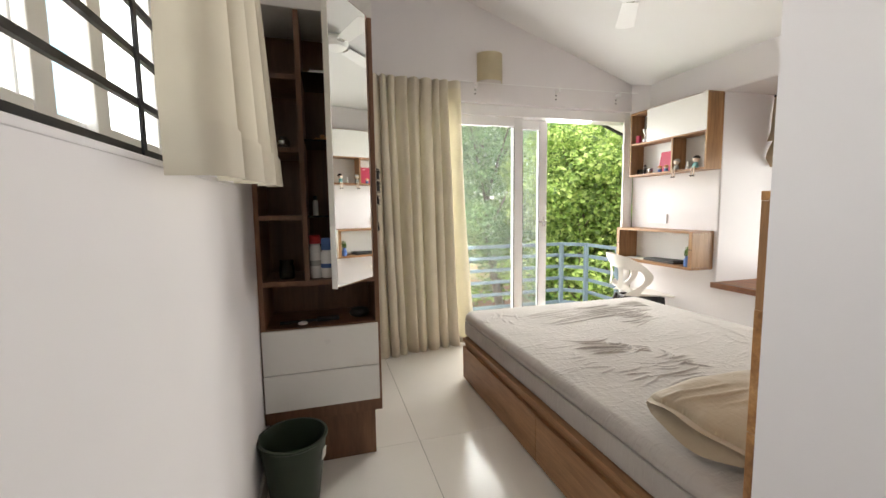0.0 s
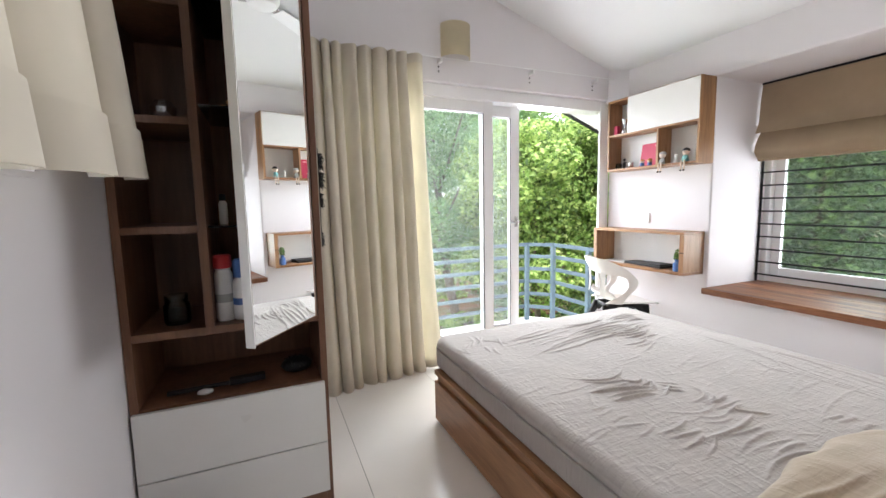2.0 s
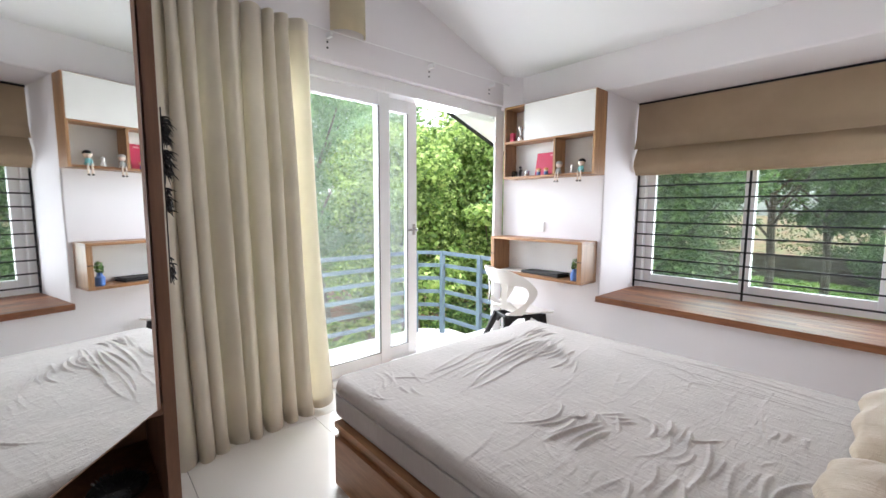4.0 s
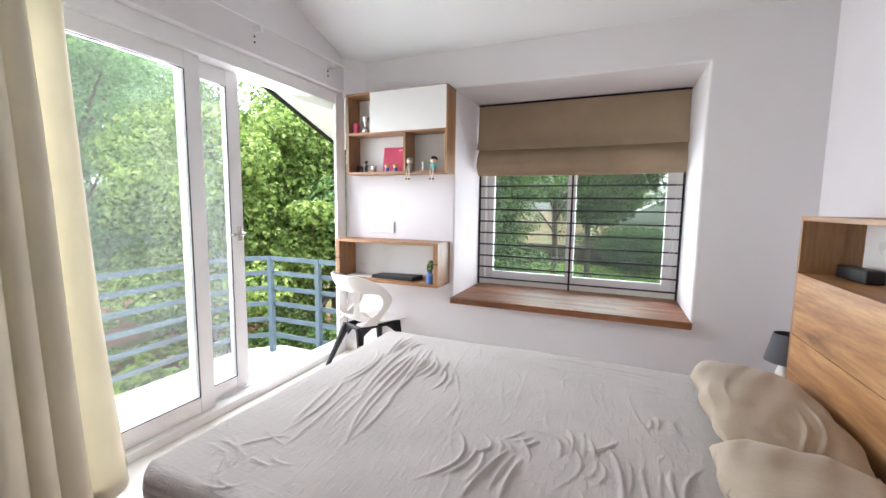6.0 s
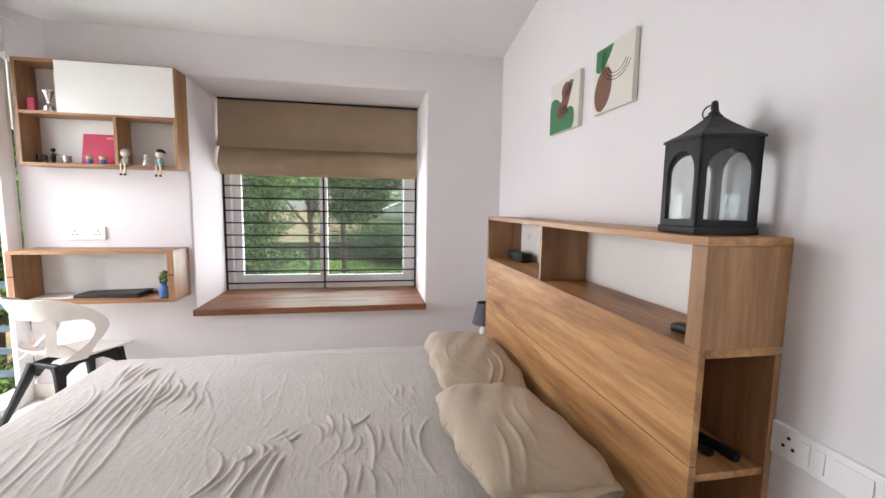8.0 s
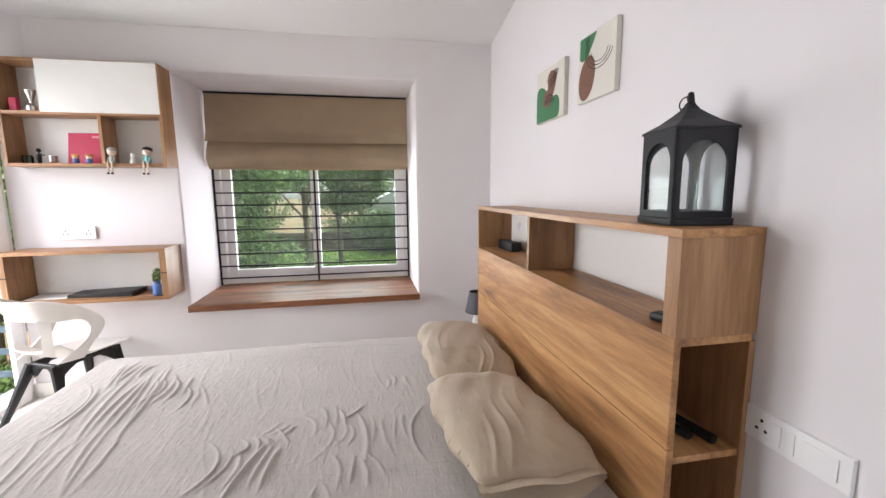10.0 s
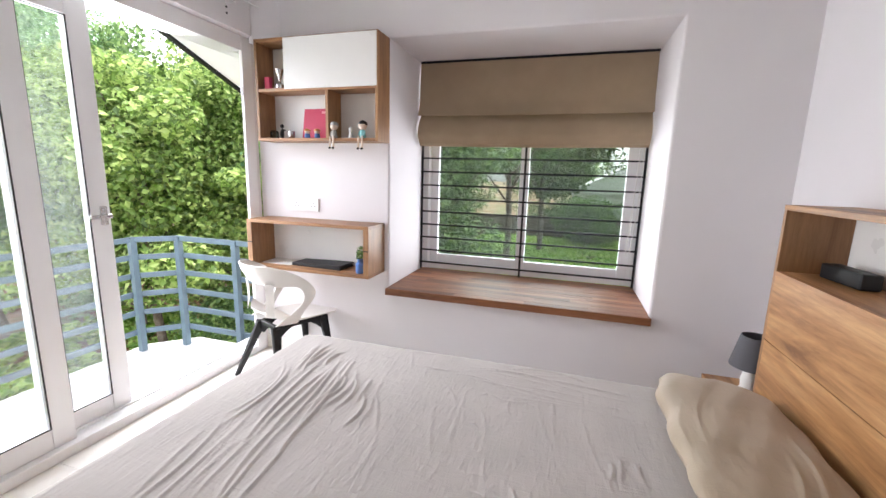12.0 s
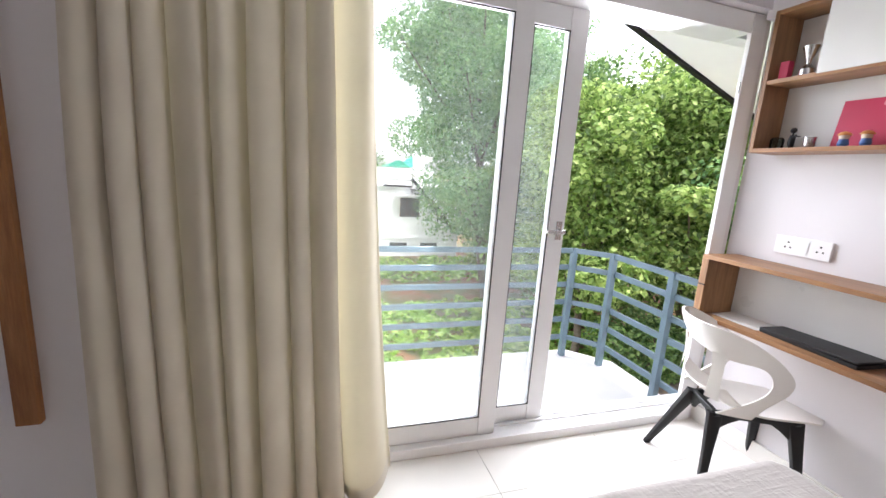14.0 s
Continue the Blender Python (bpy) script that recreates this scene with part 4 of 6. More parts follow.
creases(34, 1.75, 2.15, 0.38, 0.45, R(8), 0.15, 0.08, 0.25, 0.008, 0.013, 0.001, 0.003)
hz *= 0.86
hz += 0.004 * np.sin(gx * 5.1 + 1) * np.sin(gy * 4.3)
ex = np.minimum(gx - MX0, MX1 - gx)
ey = np.minimum(gy - MY0, MY1 - gy)
RAD = 0.05


def shoulder(e):
    q = np.clip(1 - e / RAD, 0, 1)
    return RAD * (1 - np.sqrt(np.clip(1 - q * q, 0, 1)))


fade = np.clip(np.minimum(ex, ey) / 0.05, 0, 1)
z = MT + hz * fade - np.maximum(shoulder(ex), shoulder(ey))
ROUND = 0.11   # corner radius seen from above
inset = ROUND - np.sqrt(np.clip(ROUND ** 2 - np.clip(ROUND - ey, 0, None) ** 2, 0, None))
half = (MX1 - MX0) / 2
gx2 = (MX0 + half) + (gx - MX0 - half) * (half - inset) / half
verts = np.stack([gx2, gy, z], -1).reshape(-1, 3)
idx = np.arange((nx + 1) * (ny + 1)).reshape(nx + 1, ny + 1)
faces = np.stack([idx[:-1, :-1], idx[1:, :-1], idx[1:, 1:], idx[:-1, 1:]], -1).reshape(-1, 4).tolist()
edge = list(idx[:, 0]) + list(idx[-1, 1:]) + list(idx[-2::-1, -1]) + list(idx[0, -2:0:-1])
vl = verts.tolist()
prev = edge
LEV = 7
for k in range(1, LEV + 1):
    cur = []
    for n_, e in enumerate(edge):
        x, y, z0 = verts[e]
        w = 0.004 * math.sin(n_ * 0.09 + 2 * math.sin(n_ * 0.021)) * math.sin(math.pi * min(1, k / LEV * 1.2))
        ox = (w if x > 1.7 else -w) if (x < MX0 + 0.002 or x > MX1 - 0.002) else 0
        oy = (w if y > 1.7 else -w) if (y < MY0 + 0.002 or y > MY1 - 0.002) else 0
        vl.append((x + ox, y + oy, z0 + (MB + 0.004 - z0) * k / LEV))
        cur.append(len(vl) - 1)
    for a in range(len(edge)):
        b_ = (a + 1) % len(edge)
        faces.append((prev[a], prev[b_], cur[b_], cur[a]))
    prev = cur
faces.append(tuple(prev[::-1]))
me = raw_mesh("sheet", vl, faces, SHEET)
for p in me.polygons:
    p.use_smooth = True
mattress = thing("mattress", (1.77, 1.85, 0.25), "mattress in a crumpled grey fitted sheet on the bed", "mattress")
sheet_ob = new("fitted_sheet", me)
sheet_ob.parent = mattress
sheet_ob.matrix_parent_inverse = mattress.matrix_basis.inverted()


def pillow(cx, cy, z0, sx, sy, h, rz, label, seed, tilt=0.0, ry=0.0):
    rnd_ = random.Random(seed)
    ph = [rnd_.uniform(0, 6.28) for _ in range(8)]
    t = thing("pillow", (cx, cy, z0), label, "pillow", "pillows on the bed")
    m_ = Matrix.Translation((cx, cy, z0 + h * 0.5)) @ pose(0, 0, 0, tilt, ry, rz)

    def f(side):
        def g(u, v):
            a, b_ = 2 * u - 1, 2 * v - 1
            prof = ((1 - abs(a) ** 8.0) * (1 - abs(b_) ** 3.4))
            thin = 0.6 + 0.4 * min(1.0, (a + 1) / 0.7)   # flatter towards the open end
            prof = max(prof, 0) ** 0.4 * thin
            x = a * sx / 2 * math.sqrt(1 - 0.20 * b_ ** 4) + 0.012 * math.sin(7 * b_ + ph[4]) * abs(a) ** 6
            y = b_ * sy / 2 * math.sqrt(1 - 0.26 * a ** 4) + 0.008 * math.sin(9 * a + ph[5]) * abs(b_) ** 6
            x += math.copysign(0.02, a) * (abs(a) * abs(b_)) ** 12
            wr = 0.003 * math.sin(9 * a + 5 * b_ + ph[0]) * math.sin(6 * b_ + ph[1]) + 0.002 * math.sin(17 * a * (0.6 + 0.4 * b_) + ph[2]) * abs(a)
            wr += 0.004 * max(0, math.sin(12 * b_ + 9 * a * a + ph[3])) * abs(a) ** 2
            wr += 0.009 * max(0, math.sin(26 * (b_ + 0.5 * a) + 3 * math.sin(4 * a + ph[6]))) ** 3 * max(0.0, 0.5 - a) * max(0.0, math.sin(3 * a + 4 * b_ + ph[7]))
            return m_ @ Vector((x, y, side * (h / 2 * prof * (1.0 if side > 0 else 0.8)) + wr * max(prof, 0)))
        return g
    bm = bmesh.new()
    sheet_grid(bm, 90, 72, f(1))
    sheet_grid(bm, 70, 50, f(-1))
    bmesh.ops.remove_doubles(bm, verts=bm.verts, dist=0.0005)
    part("case", bm, PILLOW, t, smooth="all")
    # two lips of the open end, standing a little apart
    for side in (1, -1):
        bm = bmesh.new()
        sheet_grid(bm, 30, 6, lambda u, v: m_ @ Vector((
            -sx / 2 * math.sqrt(1 - 0.20 * (2 * u - 1) ** 4) + 0.012 - 0.055 * v + 0.010 * math.sin(8 * u + ph[2]) * v,
            (2 * u - 1) * sy / 2 * 0.90,
            side * (0.004 + 0.030 * v * max(0.0, 1 - abs(2 * u - 1) ** 2.0)) + 0.006 * math.sin(11 * u + ph[3]) * v - 0.012 * v)))
        part("open_lip", bm, PILLOW, t, "open pillowcase end", smooth="all")
    return t


pillow(2.14, 1.095, 0.44, 0.74, 0.41, 0.118, -1, "beige satin pillow lying against the headboard", 1, 4)
pillow(1.47, 1.125, 0.443, 0.66, 0.42, 0.135, 4, "beige satin pillow with an open end", 2, 4, 3)

# ---- headboard ----
hb = thing("headboard", (1.81, 0.73, 0), "tall oak headboard with an open shelf along its top", "headboard")
HX0, HX1, HF, HT = 1.0, 2.678, 0.863, 1.207


def hpart(name, *d, material=OAK, label="", bevel=0.0012):
    return boxpart(name, d, material, hb, label, bevel)


hpart("top_board", HX0, HX1, HY + 0.002, HF, HT - 0.02, HT)
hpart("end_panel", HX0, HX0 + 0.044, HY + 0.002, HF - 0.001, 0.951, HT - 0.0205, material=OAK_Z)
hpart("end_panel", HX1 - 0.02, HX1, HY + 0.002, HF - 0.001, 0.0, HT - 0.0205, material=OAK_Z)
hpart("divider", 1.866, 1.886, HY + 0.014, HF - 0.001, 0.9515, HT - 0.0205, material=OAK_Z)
hpart("shelf_board", HX0, HX1 - 0.0205, HY + 0.014, HF - 0.0185, 0.931, 0.9505)
hpart("back_panel", HX0 + 0.0445, HX1 - 0.0205, HY + 0.002, HY + 0.012, 0.9515, HT - 0.0205, material=WHITE_LAM, label="white back panel")
hpart("front_panel", HX0 + 0.0, HX1 - 0.0205, HF - 0.018, HF, 0.673, 0.9505)
hpart("front_panel", HX0 + 0.0, HX1 - 0.0205, HF - 0.018, HF, 0.0, 0.670)
hpart("back_upright", HX0, HX0 + 0.45, HY + 0.002, HY + 0.02, 0.0, 0.9305, material=OAK_Z)
hpart("niche_back", HX0 + 0.43, HX0 + 0.445, HY + 0.0205, HF - 0.0185, 0.0, 0.9305, material=OAK_Z)
for z in (0.630, 0.32, 0.02):
    hpart("niche_shelf", HX0 + 0.004, HX0 + 0.429, HY + 0.0205, HF - 0.0185, z, z + 0.018)
bm = bmesh.new()
tube(bm, (1.06, 0.745, 0.659), (1.30, 0.81, 0.659), 0.012, 0.008, 8)
tube(bm, (1.03, 0.70, 0.661), (1.24, 0.74, 0.667), 0.014, 0.008, 8)
ball(bm, (1.20, 0.75, 0.677), 0.028, 0.022, 0.02, 10)
single("hair_styler", bm, BLACK, "black hair styling tools lying in the headboard niche", "hair styler", smooth=True)

bm = bmesh.new()
obox(bm, pose(2.50, 0.72, 0.979, 0, 0, 4), 0.20, 0.06, 0.055)
single("speaker", bm, BLACK, "small black speaker bar on the headboard shelf", "speaker", bevel=0.008)
bm = bmesh.new()
obox(bm, pose(1.115, 0.79, 0.963, 0, 0, 20), 0.075, 0.045, 0.024)
single("mouse", bm, BLACK, "small black gadget on the headboard shelf", "gadget", bevel=0.01)

# lantern
LP = (1.142, 0.742, HT)
lan = thing("lantern", LP, "black metal candle lantern with arched glass sides", "lantern")
lm = Matrix.Translation(LP) @ pose(0, 0, 0, 0, 0, -9)
LW, LH = 0.150, 0.232


def lpart(name, bm, mat_, label="", smooth=False, bevel=0.0, parent=lan):
    return part(name, bm, mat_, parent, label, smooth, bevel)


bm = bmesh.new()
obox(bm, lm @ pose(0, 0, 0.010), LW + 0.008, LW + 0.008, 0.018)
lpart("base", bm, IRON, bevel=0.003)
for k in range(4):
    f_ = lm @ pose(0, 0, 0, 0, 0, 90 * k) @ pose(LW / 2, 0, 0, 90, 0, 90)
    bm = bmesh.new()
    # side plate with an arched opening, in strips between outer edge and arch
    w, z0, z1, r = LW / 2, 0.019, LH, LW / 2 - 0.019
    spring = 0.150
    inner = [(r, z0 + 0.016)] + [(r * math.cos(math.pi * i / 16), spring + r * math.sin(math.pi * i / 16)) for i in range(17)] + [(-r, z0 + 0.016)]
    outer = [(w, z0)] + [(w if i < 6 else (-w if i > 10 else w * (8 - i) / 3), spring + (LH - spring) * min(1, i / 5 if i <= 8 else (16 - i) / 5)) for i in range(17)] + [(-w, z0)]
    def ring_at(zz):
        return [bm.verts.new(f_ @ Vector((x, y, zz))) for x, y in inner], [bm.verts.new(f_ @ Vector((x, y, zz))) for x, y in outer]
    i0, o0 = ring_at(-0.008)
    i1, o1 = ring_at(0.0)
    for a in range(len(inner)):
        b_ = (a + 1) % len(inner)
        bm.faces.new((i1[a], i1[b_], o1[b_], o1[a]))
        bm.faces.new((i0[a], o0[a], o0[b_], i0[b_]))
        bm.faces.new((i0[a], i0[b_], i1[b_], i1[a]))
        bm.faces.new((o0[a], o1[a], o1[b_], o0[b_]))
    side = lpart("side_frame", bm, IRON)
    bm = bmesh.new()
    obox(bm, f_ @ pose(0, 0.12, -0.0105), LW - 0.02, 0.198, 0.002)
    g = lpart("pane", bm, LANTERN_GLASS, "glass pane", parent=side)
    g.visible_shadow = False
bm = bmesh.new()
prof = [(LW / 2 + 0.004, LH), (LW / 2 + 0.004, LH + 0.006), (0.05, LH + 0.024), (0.03, LH + 0.042), (0.016, LH + 0.056), (0.012, LH + 0.064)]
rings = [[bm.verts.new(lm @ Vector((sx * r, sy * r, z))) for sx, sy in ((1, 1), (-1, 1), (-1, -1), (1, -1))] for r, z in prof]
for a, b_ in zip(rings, rings[1:]):
    for i in range(4):
        bm.faces.new((a[i], a[(i + 1) % 4], b_[(i + 1) % 4], b_[i]))
bm.faces.new(rings[0][::-1])
bm.faces.new(rings[-1])
lpart("roof", bm, IRON, bevel=0.001)
for k in (0, 2):   # triangular smoke vents
    bm = bmesh.new()
    prism(bm, [(-0.034, 0.0), (0.034, 0.0), (0.012, 0.024), (-0.012, 0.024)], lm @ pose(0, 0, 0, 0, 0, 90 * k) @ pose(LW / 2 - 0.008, 0, LH + 0.011, 90, 0, 90) @ pose(0, 0, 0, -50), 0.0022)
    lpart("smoke_vent", bm, RUBBER, "dark smoke vent")
bm = bmesh.new()
lathe(bm, [(0.012, LH + 0.063), (0.014, LH + 0.068), (0.007, LH + 0.074), (0.009, LH + 0.082), (0.007, LH + 0.096), (0.003, LH + 0.099)], LP, 12)
lpart("finial", bm, IRON, smooth=True)
bm = bmesh.new()
pr = None
for i in range(19):
    a = math.pi * 2 * i / 18
    q = Vector(LP) + Vector((0.012 + 0.018 * math.cos(a), 0.006 * math.cos(a), LH + 0.072 + 0.018 * math.sin(a)))
    if pr is not None:
        tube(bm, pr, q, 0.002, seg=6)
    pr = q
lpart("ring", bm, IRON)
bm = bmesh.new()
tube(bm, lm @ Vector((LW / 2 + 0.0, 0.05, 0.085)), lm @ Vector((LW / 2 + 0.016, 0.05, 0.085)), 0.003, seg=8)
lpart("latch", bm, IRON)

# canvases
def canvas(x0, x1, z0, z1, label, shapes):
    """A stretched canvas; the printed shapes lie a hair above its face. u runs from its edge nearest the window, v from its foot."""
    c = thing("wall_print", ((x0 + x1) / 2, HY, z0), label, "picture", "abstract prints over the bed")
    boxpart("canvas", (x0, x1, HY + 0.001, HY + 0.022, z0, z1), plain("canvas_cream", (0.72, 0.70, 0.63), 0.8, vary=0.03, fine=500), c, bevel=0.002)
    w, h = x1 - x0, z1 - z0
    for n_, (mat_, outline) in enumerate(shapes):
        bm = bmesh.new()
        m_ = Matrix(((-1, 0, 0, x1), (0, 0, 1, HY + 0.0222 + 0.0003 * n_), (0, 1, 0, z0), (0, 0, 0, 1)))
        prism(bm, [(u * w, v * h) for u, v in outline], m_, 0.0003)
        part("print_shape", bm, mat_, c)
    return c


def oval(cx, cy, rx, ry, rot=0.0, n_=40):
    c, s = math.cos(rot), math.sin(rot)
    return [(cx + rx * math.cos(2 * math.pi * i / n_) * c - ry * math.sin(2 * math.pi * i / n_) * s, cy + rx * math.cos(2 * math.pi * i / n_) * s + ry * math.sin(2 * math.pi * i / n_) * c) for i in range(n_)]


def arc_line(cx, cy, r, a0, a1, t=0.02, sy=1.0, n_=18):
    o = [(cx + (r + t) * math.cos(a0 + (a1 - a0) * i / n_), cy + sy * (r + t) * math.sin(a0 + (a1 - a0) * i / n_)) for i in range(n_ + 1)]
    return o + [(cx + r * math.cos(a0 + (a1 - a0) * i / n_), cy + sy * r * math.sin(a0 + (a1 - a0) * i / n_)) for i in range(n_, -1, -1)]


def blob(pts, n_=6):
    """A smooth outline through a few points."""
    out = []
    k = len(pts)
    for i in range(k):
        p0, p1, p2, p3 = (Vector(pts[(i + j - 1) % k]) for j in range(4))
        for s in range(n_):
            t = s / n_
            q = 0.5 * (2 * p1 + (p2 - p0) * t + (2 * p0 - 5 * p1 + 4 * p2 - p3) * t * t + (3 * p1 - p0 - 3 * p2 + p3) * t ** 3)
            out.append((min(0.995, max(0.005, q.x)), min(0.995, max(0.005, q.y))))
    return out


canvas(1.992, 2.285, 1.640, 1.892, "small cream canvas with green and brown abstract shapes", [
    (GREEN_INK, blob([(0.01, 0.01), (0.5, 0.01), (0.82, 0.02), (0.86, 0.3), (0.72, 0.42), (0.42, 0.36), (0.4, 0.55), (0.2, 0.68), (0.02, 0.6)])),
    (BROWN_INK, blob([(0.28, 0.30), (0.5, 0.26), (0.62, 0.42), (0.72, 0.62), (0.74, 0.82), (0.55, 0.9), (0.42, 0.78), (0.44, 0.6), (0.3, 0.5)])),
    *[(IRON, arc_line(0.5, 0.30, r, 0.1, math.pi - 0.1)) for r in (0.06, 0.11, 0.16)],
    *[(IRON, arc_line(0.45, 1.0, r, -1.35, -0.35)) for r in (0.28, 0.33, 0.38)],
])
canvas(1.605, 1.868, 1.655, 1.912, "small cream canvas with a brown oval and black arcs", [
    (GREEN_INK, [(0.05, 0.68), (0.12, 0.635), (0.22, 0.64), (0.30, 0.69), (0.36, 0.76), (0.44, 0.86), (0.51, 0.975), (0.05, 0.985)]),
    (BROWN_INK, oval(0.27, 0.35, 0.22, 0.335, -0.25)),
    *[(IRON, arc_line(0.60, 0.70, r, math.pi, 2 * math.pi - 0.25 - 0.9 * (r - 0.26), 0.013, 0.78)) for r in (0.22, 0.285, 0.35)],
    *[(IRON, [(u, 0.69), (u + 0.008, 0.69), (u + 0.026, 0.93), (u + 0.018, 0.93)]) for u in (0.22, 0.26, 0.30)],
])

# switch plates
def socket_plate(name, m_, w, h, holes, rockers, label):
    s = tagged(thing(name, m_.translation, label, "socket"))
    s.matrix_basis = Matrix.Translation(m_.translation)
    bm = bmesh.new()
    obox(bm, m_ @ pose(0, 0, 0.006), w, h, 0.012)
    part("plate", bm, SOCKET_WHITE, s, bevel=0.002)
    for x, rw in rockers:
        bm = bmesh.new()
        obox(bm, m_ @ pose(x, 0, 0.0135), rw, h * 0.62, 0.003)
        part("rocker", bm, SOCKET_WHITE, s, bevel=0.001)
    for x in holes:
        bm = bmesh.new()
        for dx, dy in ((0, 0.014), (-0.011, -0.008), (0.011, -0.008)):
            a = m_ @ Vector((x + dx, dy, 0.0122))
            b_ = m_ @ Vector((x + dx, dy, 0.0128))
            tube(bm, a, b_, 0.0042, seg=10)
        part("socket_holes", bm, BLACK, s)
    return s


wall_e = Matrix(((0, 0, -1, WX), (-1, 0, 0, 3.348), (0, 1, 0, 1.062), (0, 0, 0, 1)))
socket_plate("wall_socket", wall_e, 0.222, 0.082, (-0.055, 0.072), ((0.012, 0.028),), "white double wall socket above the desk shelf")
wall_s = Matrix(((-1, 0, 0, 0.885), (0, 0, 1, HY), (0, 1, 0, 0.735), (0, 0, 0, 1)))
socket_plate("switch_board", wall_s, 0.225, 0.078, (-0.072,), ((-0.035, 0.02), (-0.005, 0.02), (0.055, 0.07)), "white switch board beside the headboard")

# bedside table and lamp
tab = thing("bedside_table", (2.82, 0.79, 0), "small oak bedside table in the corner", "table")
boxpart("top", (2.67, 2.955, 0.62, 0.965, 0.342, 0.36), OAK, tab)
boxpart("side", (2.67, 2.688, 0.62, 0.965, 0.0, 0.3415), OAK_Z, tab)
boxpart("side", (2.937, 2.955, 0.62, 0.965, 0.0, 0.3415), OAK_Z, tab)
boxpart("drawer_front", (2.689, 2.936, 0.947, 0.963, 0.19, 0.335), OAK, tab)
boxpart("back", (2.689, 2.936, 0.62, 0.632, 0.02, 0.3415), OAK, tab)
tl = thing("table_lamp", (2.80, 0.83, 0.36), "small table lamp with a dark grey shade", "lamp")
bm = bmesh.new()
lathe(bm, [(0.045, 0.0), (0.045, 0.012), (0.03, 0.03), (0.034, 0.07), (0.022, 0.11), (0.008, 0.13), (0.008, 0.15)], (2.80, 0.83, 0.3605), 20)
part("foot", bm, CHAIR_WHITE, tl, "white ceramic foot", smooth=True)
bm = bmesh.new()
lathe(bm, [(0.085, 0.13), (0.055, 0.27), (0.052, 0.27), (0.082, 0.13)], (2.80, 0.83, 0.36), 28)
part("shade", bm, GREY_SHADE, tl, smooth=True)

# ---- wall shelves above and at the desk ----
up = thing("wall_shelf", (3.075, 3.15, 1.48), "oak wall shelf with one white flap and open boxes", "shelf")
UX, UY0, UY1, UZ0, UZ1 = 2.995, 2.73, 3.562, 1.464, 2.062


def upart(name, *d, material=OAK_Y, label="", parent=up):
    return boxpart(name, d, material, parent, label, 0.0012)


TK = 0.018
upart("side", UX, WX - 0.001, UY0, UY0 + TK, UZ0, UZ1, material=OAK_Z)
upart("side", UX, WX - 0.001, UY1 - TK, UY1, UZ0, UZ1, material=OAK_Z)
upart("board", UX, WX - 0.001, UY0 + TK + 0.0003, UY1 - TK - 0.0003, UZ0, UZ0 + TK)
upart("board", UX, WX - 0.001, UY0 + TK + 0.0003, UY1 - TK - 0.0003, UZ1 - TK, UZ1)
upart("board", UX + 0.002, WX - 0.012, UY0 + TK + 0.0003, UY1 - TK - 0.0003, 1.757, 1.757 + TK)
upart("upright", UX + 0.002, WX - 0.012, 3.055, 3.055 + TK, UZ0 + TK, 1.7568, material=OAK_Z)
upart("upright", UX + 0.022, WX - 0.012, 3.335, 3.335 + TK, 1.7755, UZ1 - TK - 0.0003, material=OAK_Z)
upart("back", WX - 0.011, WX - 0.0015, UY0 + TK, UY1 - TK, UZ0 + TK, UZ1 - TK, material=WHITE_LAM, label="white back panel")
upart("flap", UX - 0.002, UX + 0.016, UY0 + 0.008, 3.352, 1.769, UZ1 - 0.004, material=WHITE_LAM, label="plain white flap")
low = thing("desk_shelf", (3.07, 3.19, 0.67), "open oak box shelf that serves as a desk", "shelf")
DX, DY0, DY1, DZ0, DZ1 = 2.930, 2.762, 3.632, 0.656, 0.972
upart("top", DX, WX - 0.001, DY0, DY1, DZ1 - 0.02, DZ1, parent=low)
upart("bottom", DX, WX - 0.001, DY0, DY1, DZ0, DZ0 + 0.02, parent=low)
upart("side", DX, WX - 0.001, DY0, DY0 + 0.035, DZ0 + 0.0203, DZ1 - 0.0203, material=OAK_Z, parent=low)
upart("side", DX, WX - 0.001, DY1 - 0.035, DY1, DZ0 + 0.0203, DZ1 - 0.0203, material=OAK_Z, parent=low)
upart("back", WX - 0.012, WX - 0.0015, DY0 + 0.0353, DY1 - 0.0353, DZ0 + 0.0203, DZ1 - 0.0203, material=WHITE_LAM, label="white back panel", parent=low)
for y in (DY0, DY1 - 0.036):
    upart("seam", DX - 0.0012, DX + 0.004, y, y + 0.036, 0.82, 0.826, material=BLACK, label="dark hinge slot", parent=low)

lap = thing("laptop", (3.065, 3.16, 0.688), "closed black laptop lying on the desk shelf", "laptop")
bm = bmesh.new()
obox(bm, pose(3.07, 3.165, 0.683, 0, 0, 86), 0.37, 0.155, 0.016)
part("body", bm, BLACK, lap, bevel=0.004)
bm = bmesh.new()
obox(bm, pose(3.072, 3.165, 0.696, 0, 1.5, 86), 0.372, 0.157, 0.009)
part("lid", bm, LAPTOP, lap, "matt black lid", bevel=0.003)
bm = bmesh.new()
for i in range(3):
    obox(bm, pose(3.07 + 0.002 * i, 3.47 - 0.004 * i, 0.6755 + 0.003 * i, 0, 0, 2 * i), 0.15, 0.22, 0.0025)
single("papers", bm, PAPER, "loose white papers beside the laptop", "papers")
bt = thing("potted_cutting", (2.975, 2.84, 0.688), "little plant cutting in a blue glass jar", "plant")
bm = bmesh.new()
lathe(bm, [(0.022, 0), (0.028, 0.006), (0.028, 0.06), (0.017, 0.072), (0.017, 0.09)], (2.975, 2.84, 0.6765), 16)
part("jar", bm, TOY_BLUE, bt, "blue glass jar", smooth=True)
rr = np.random.default_rng(8)
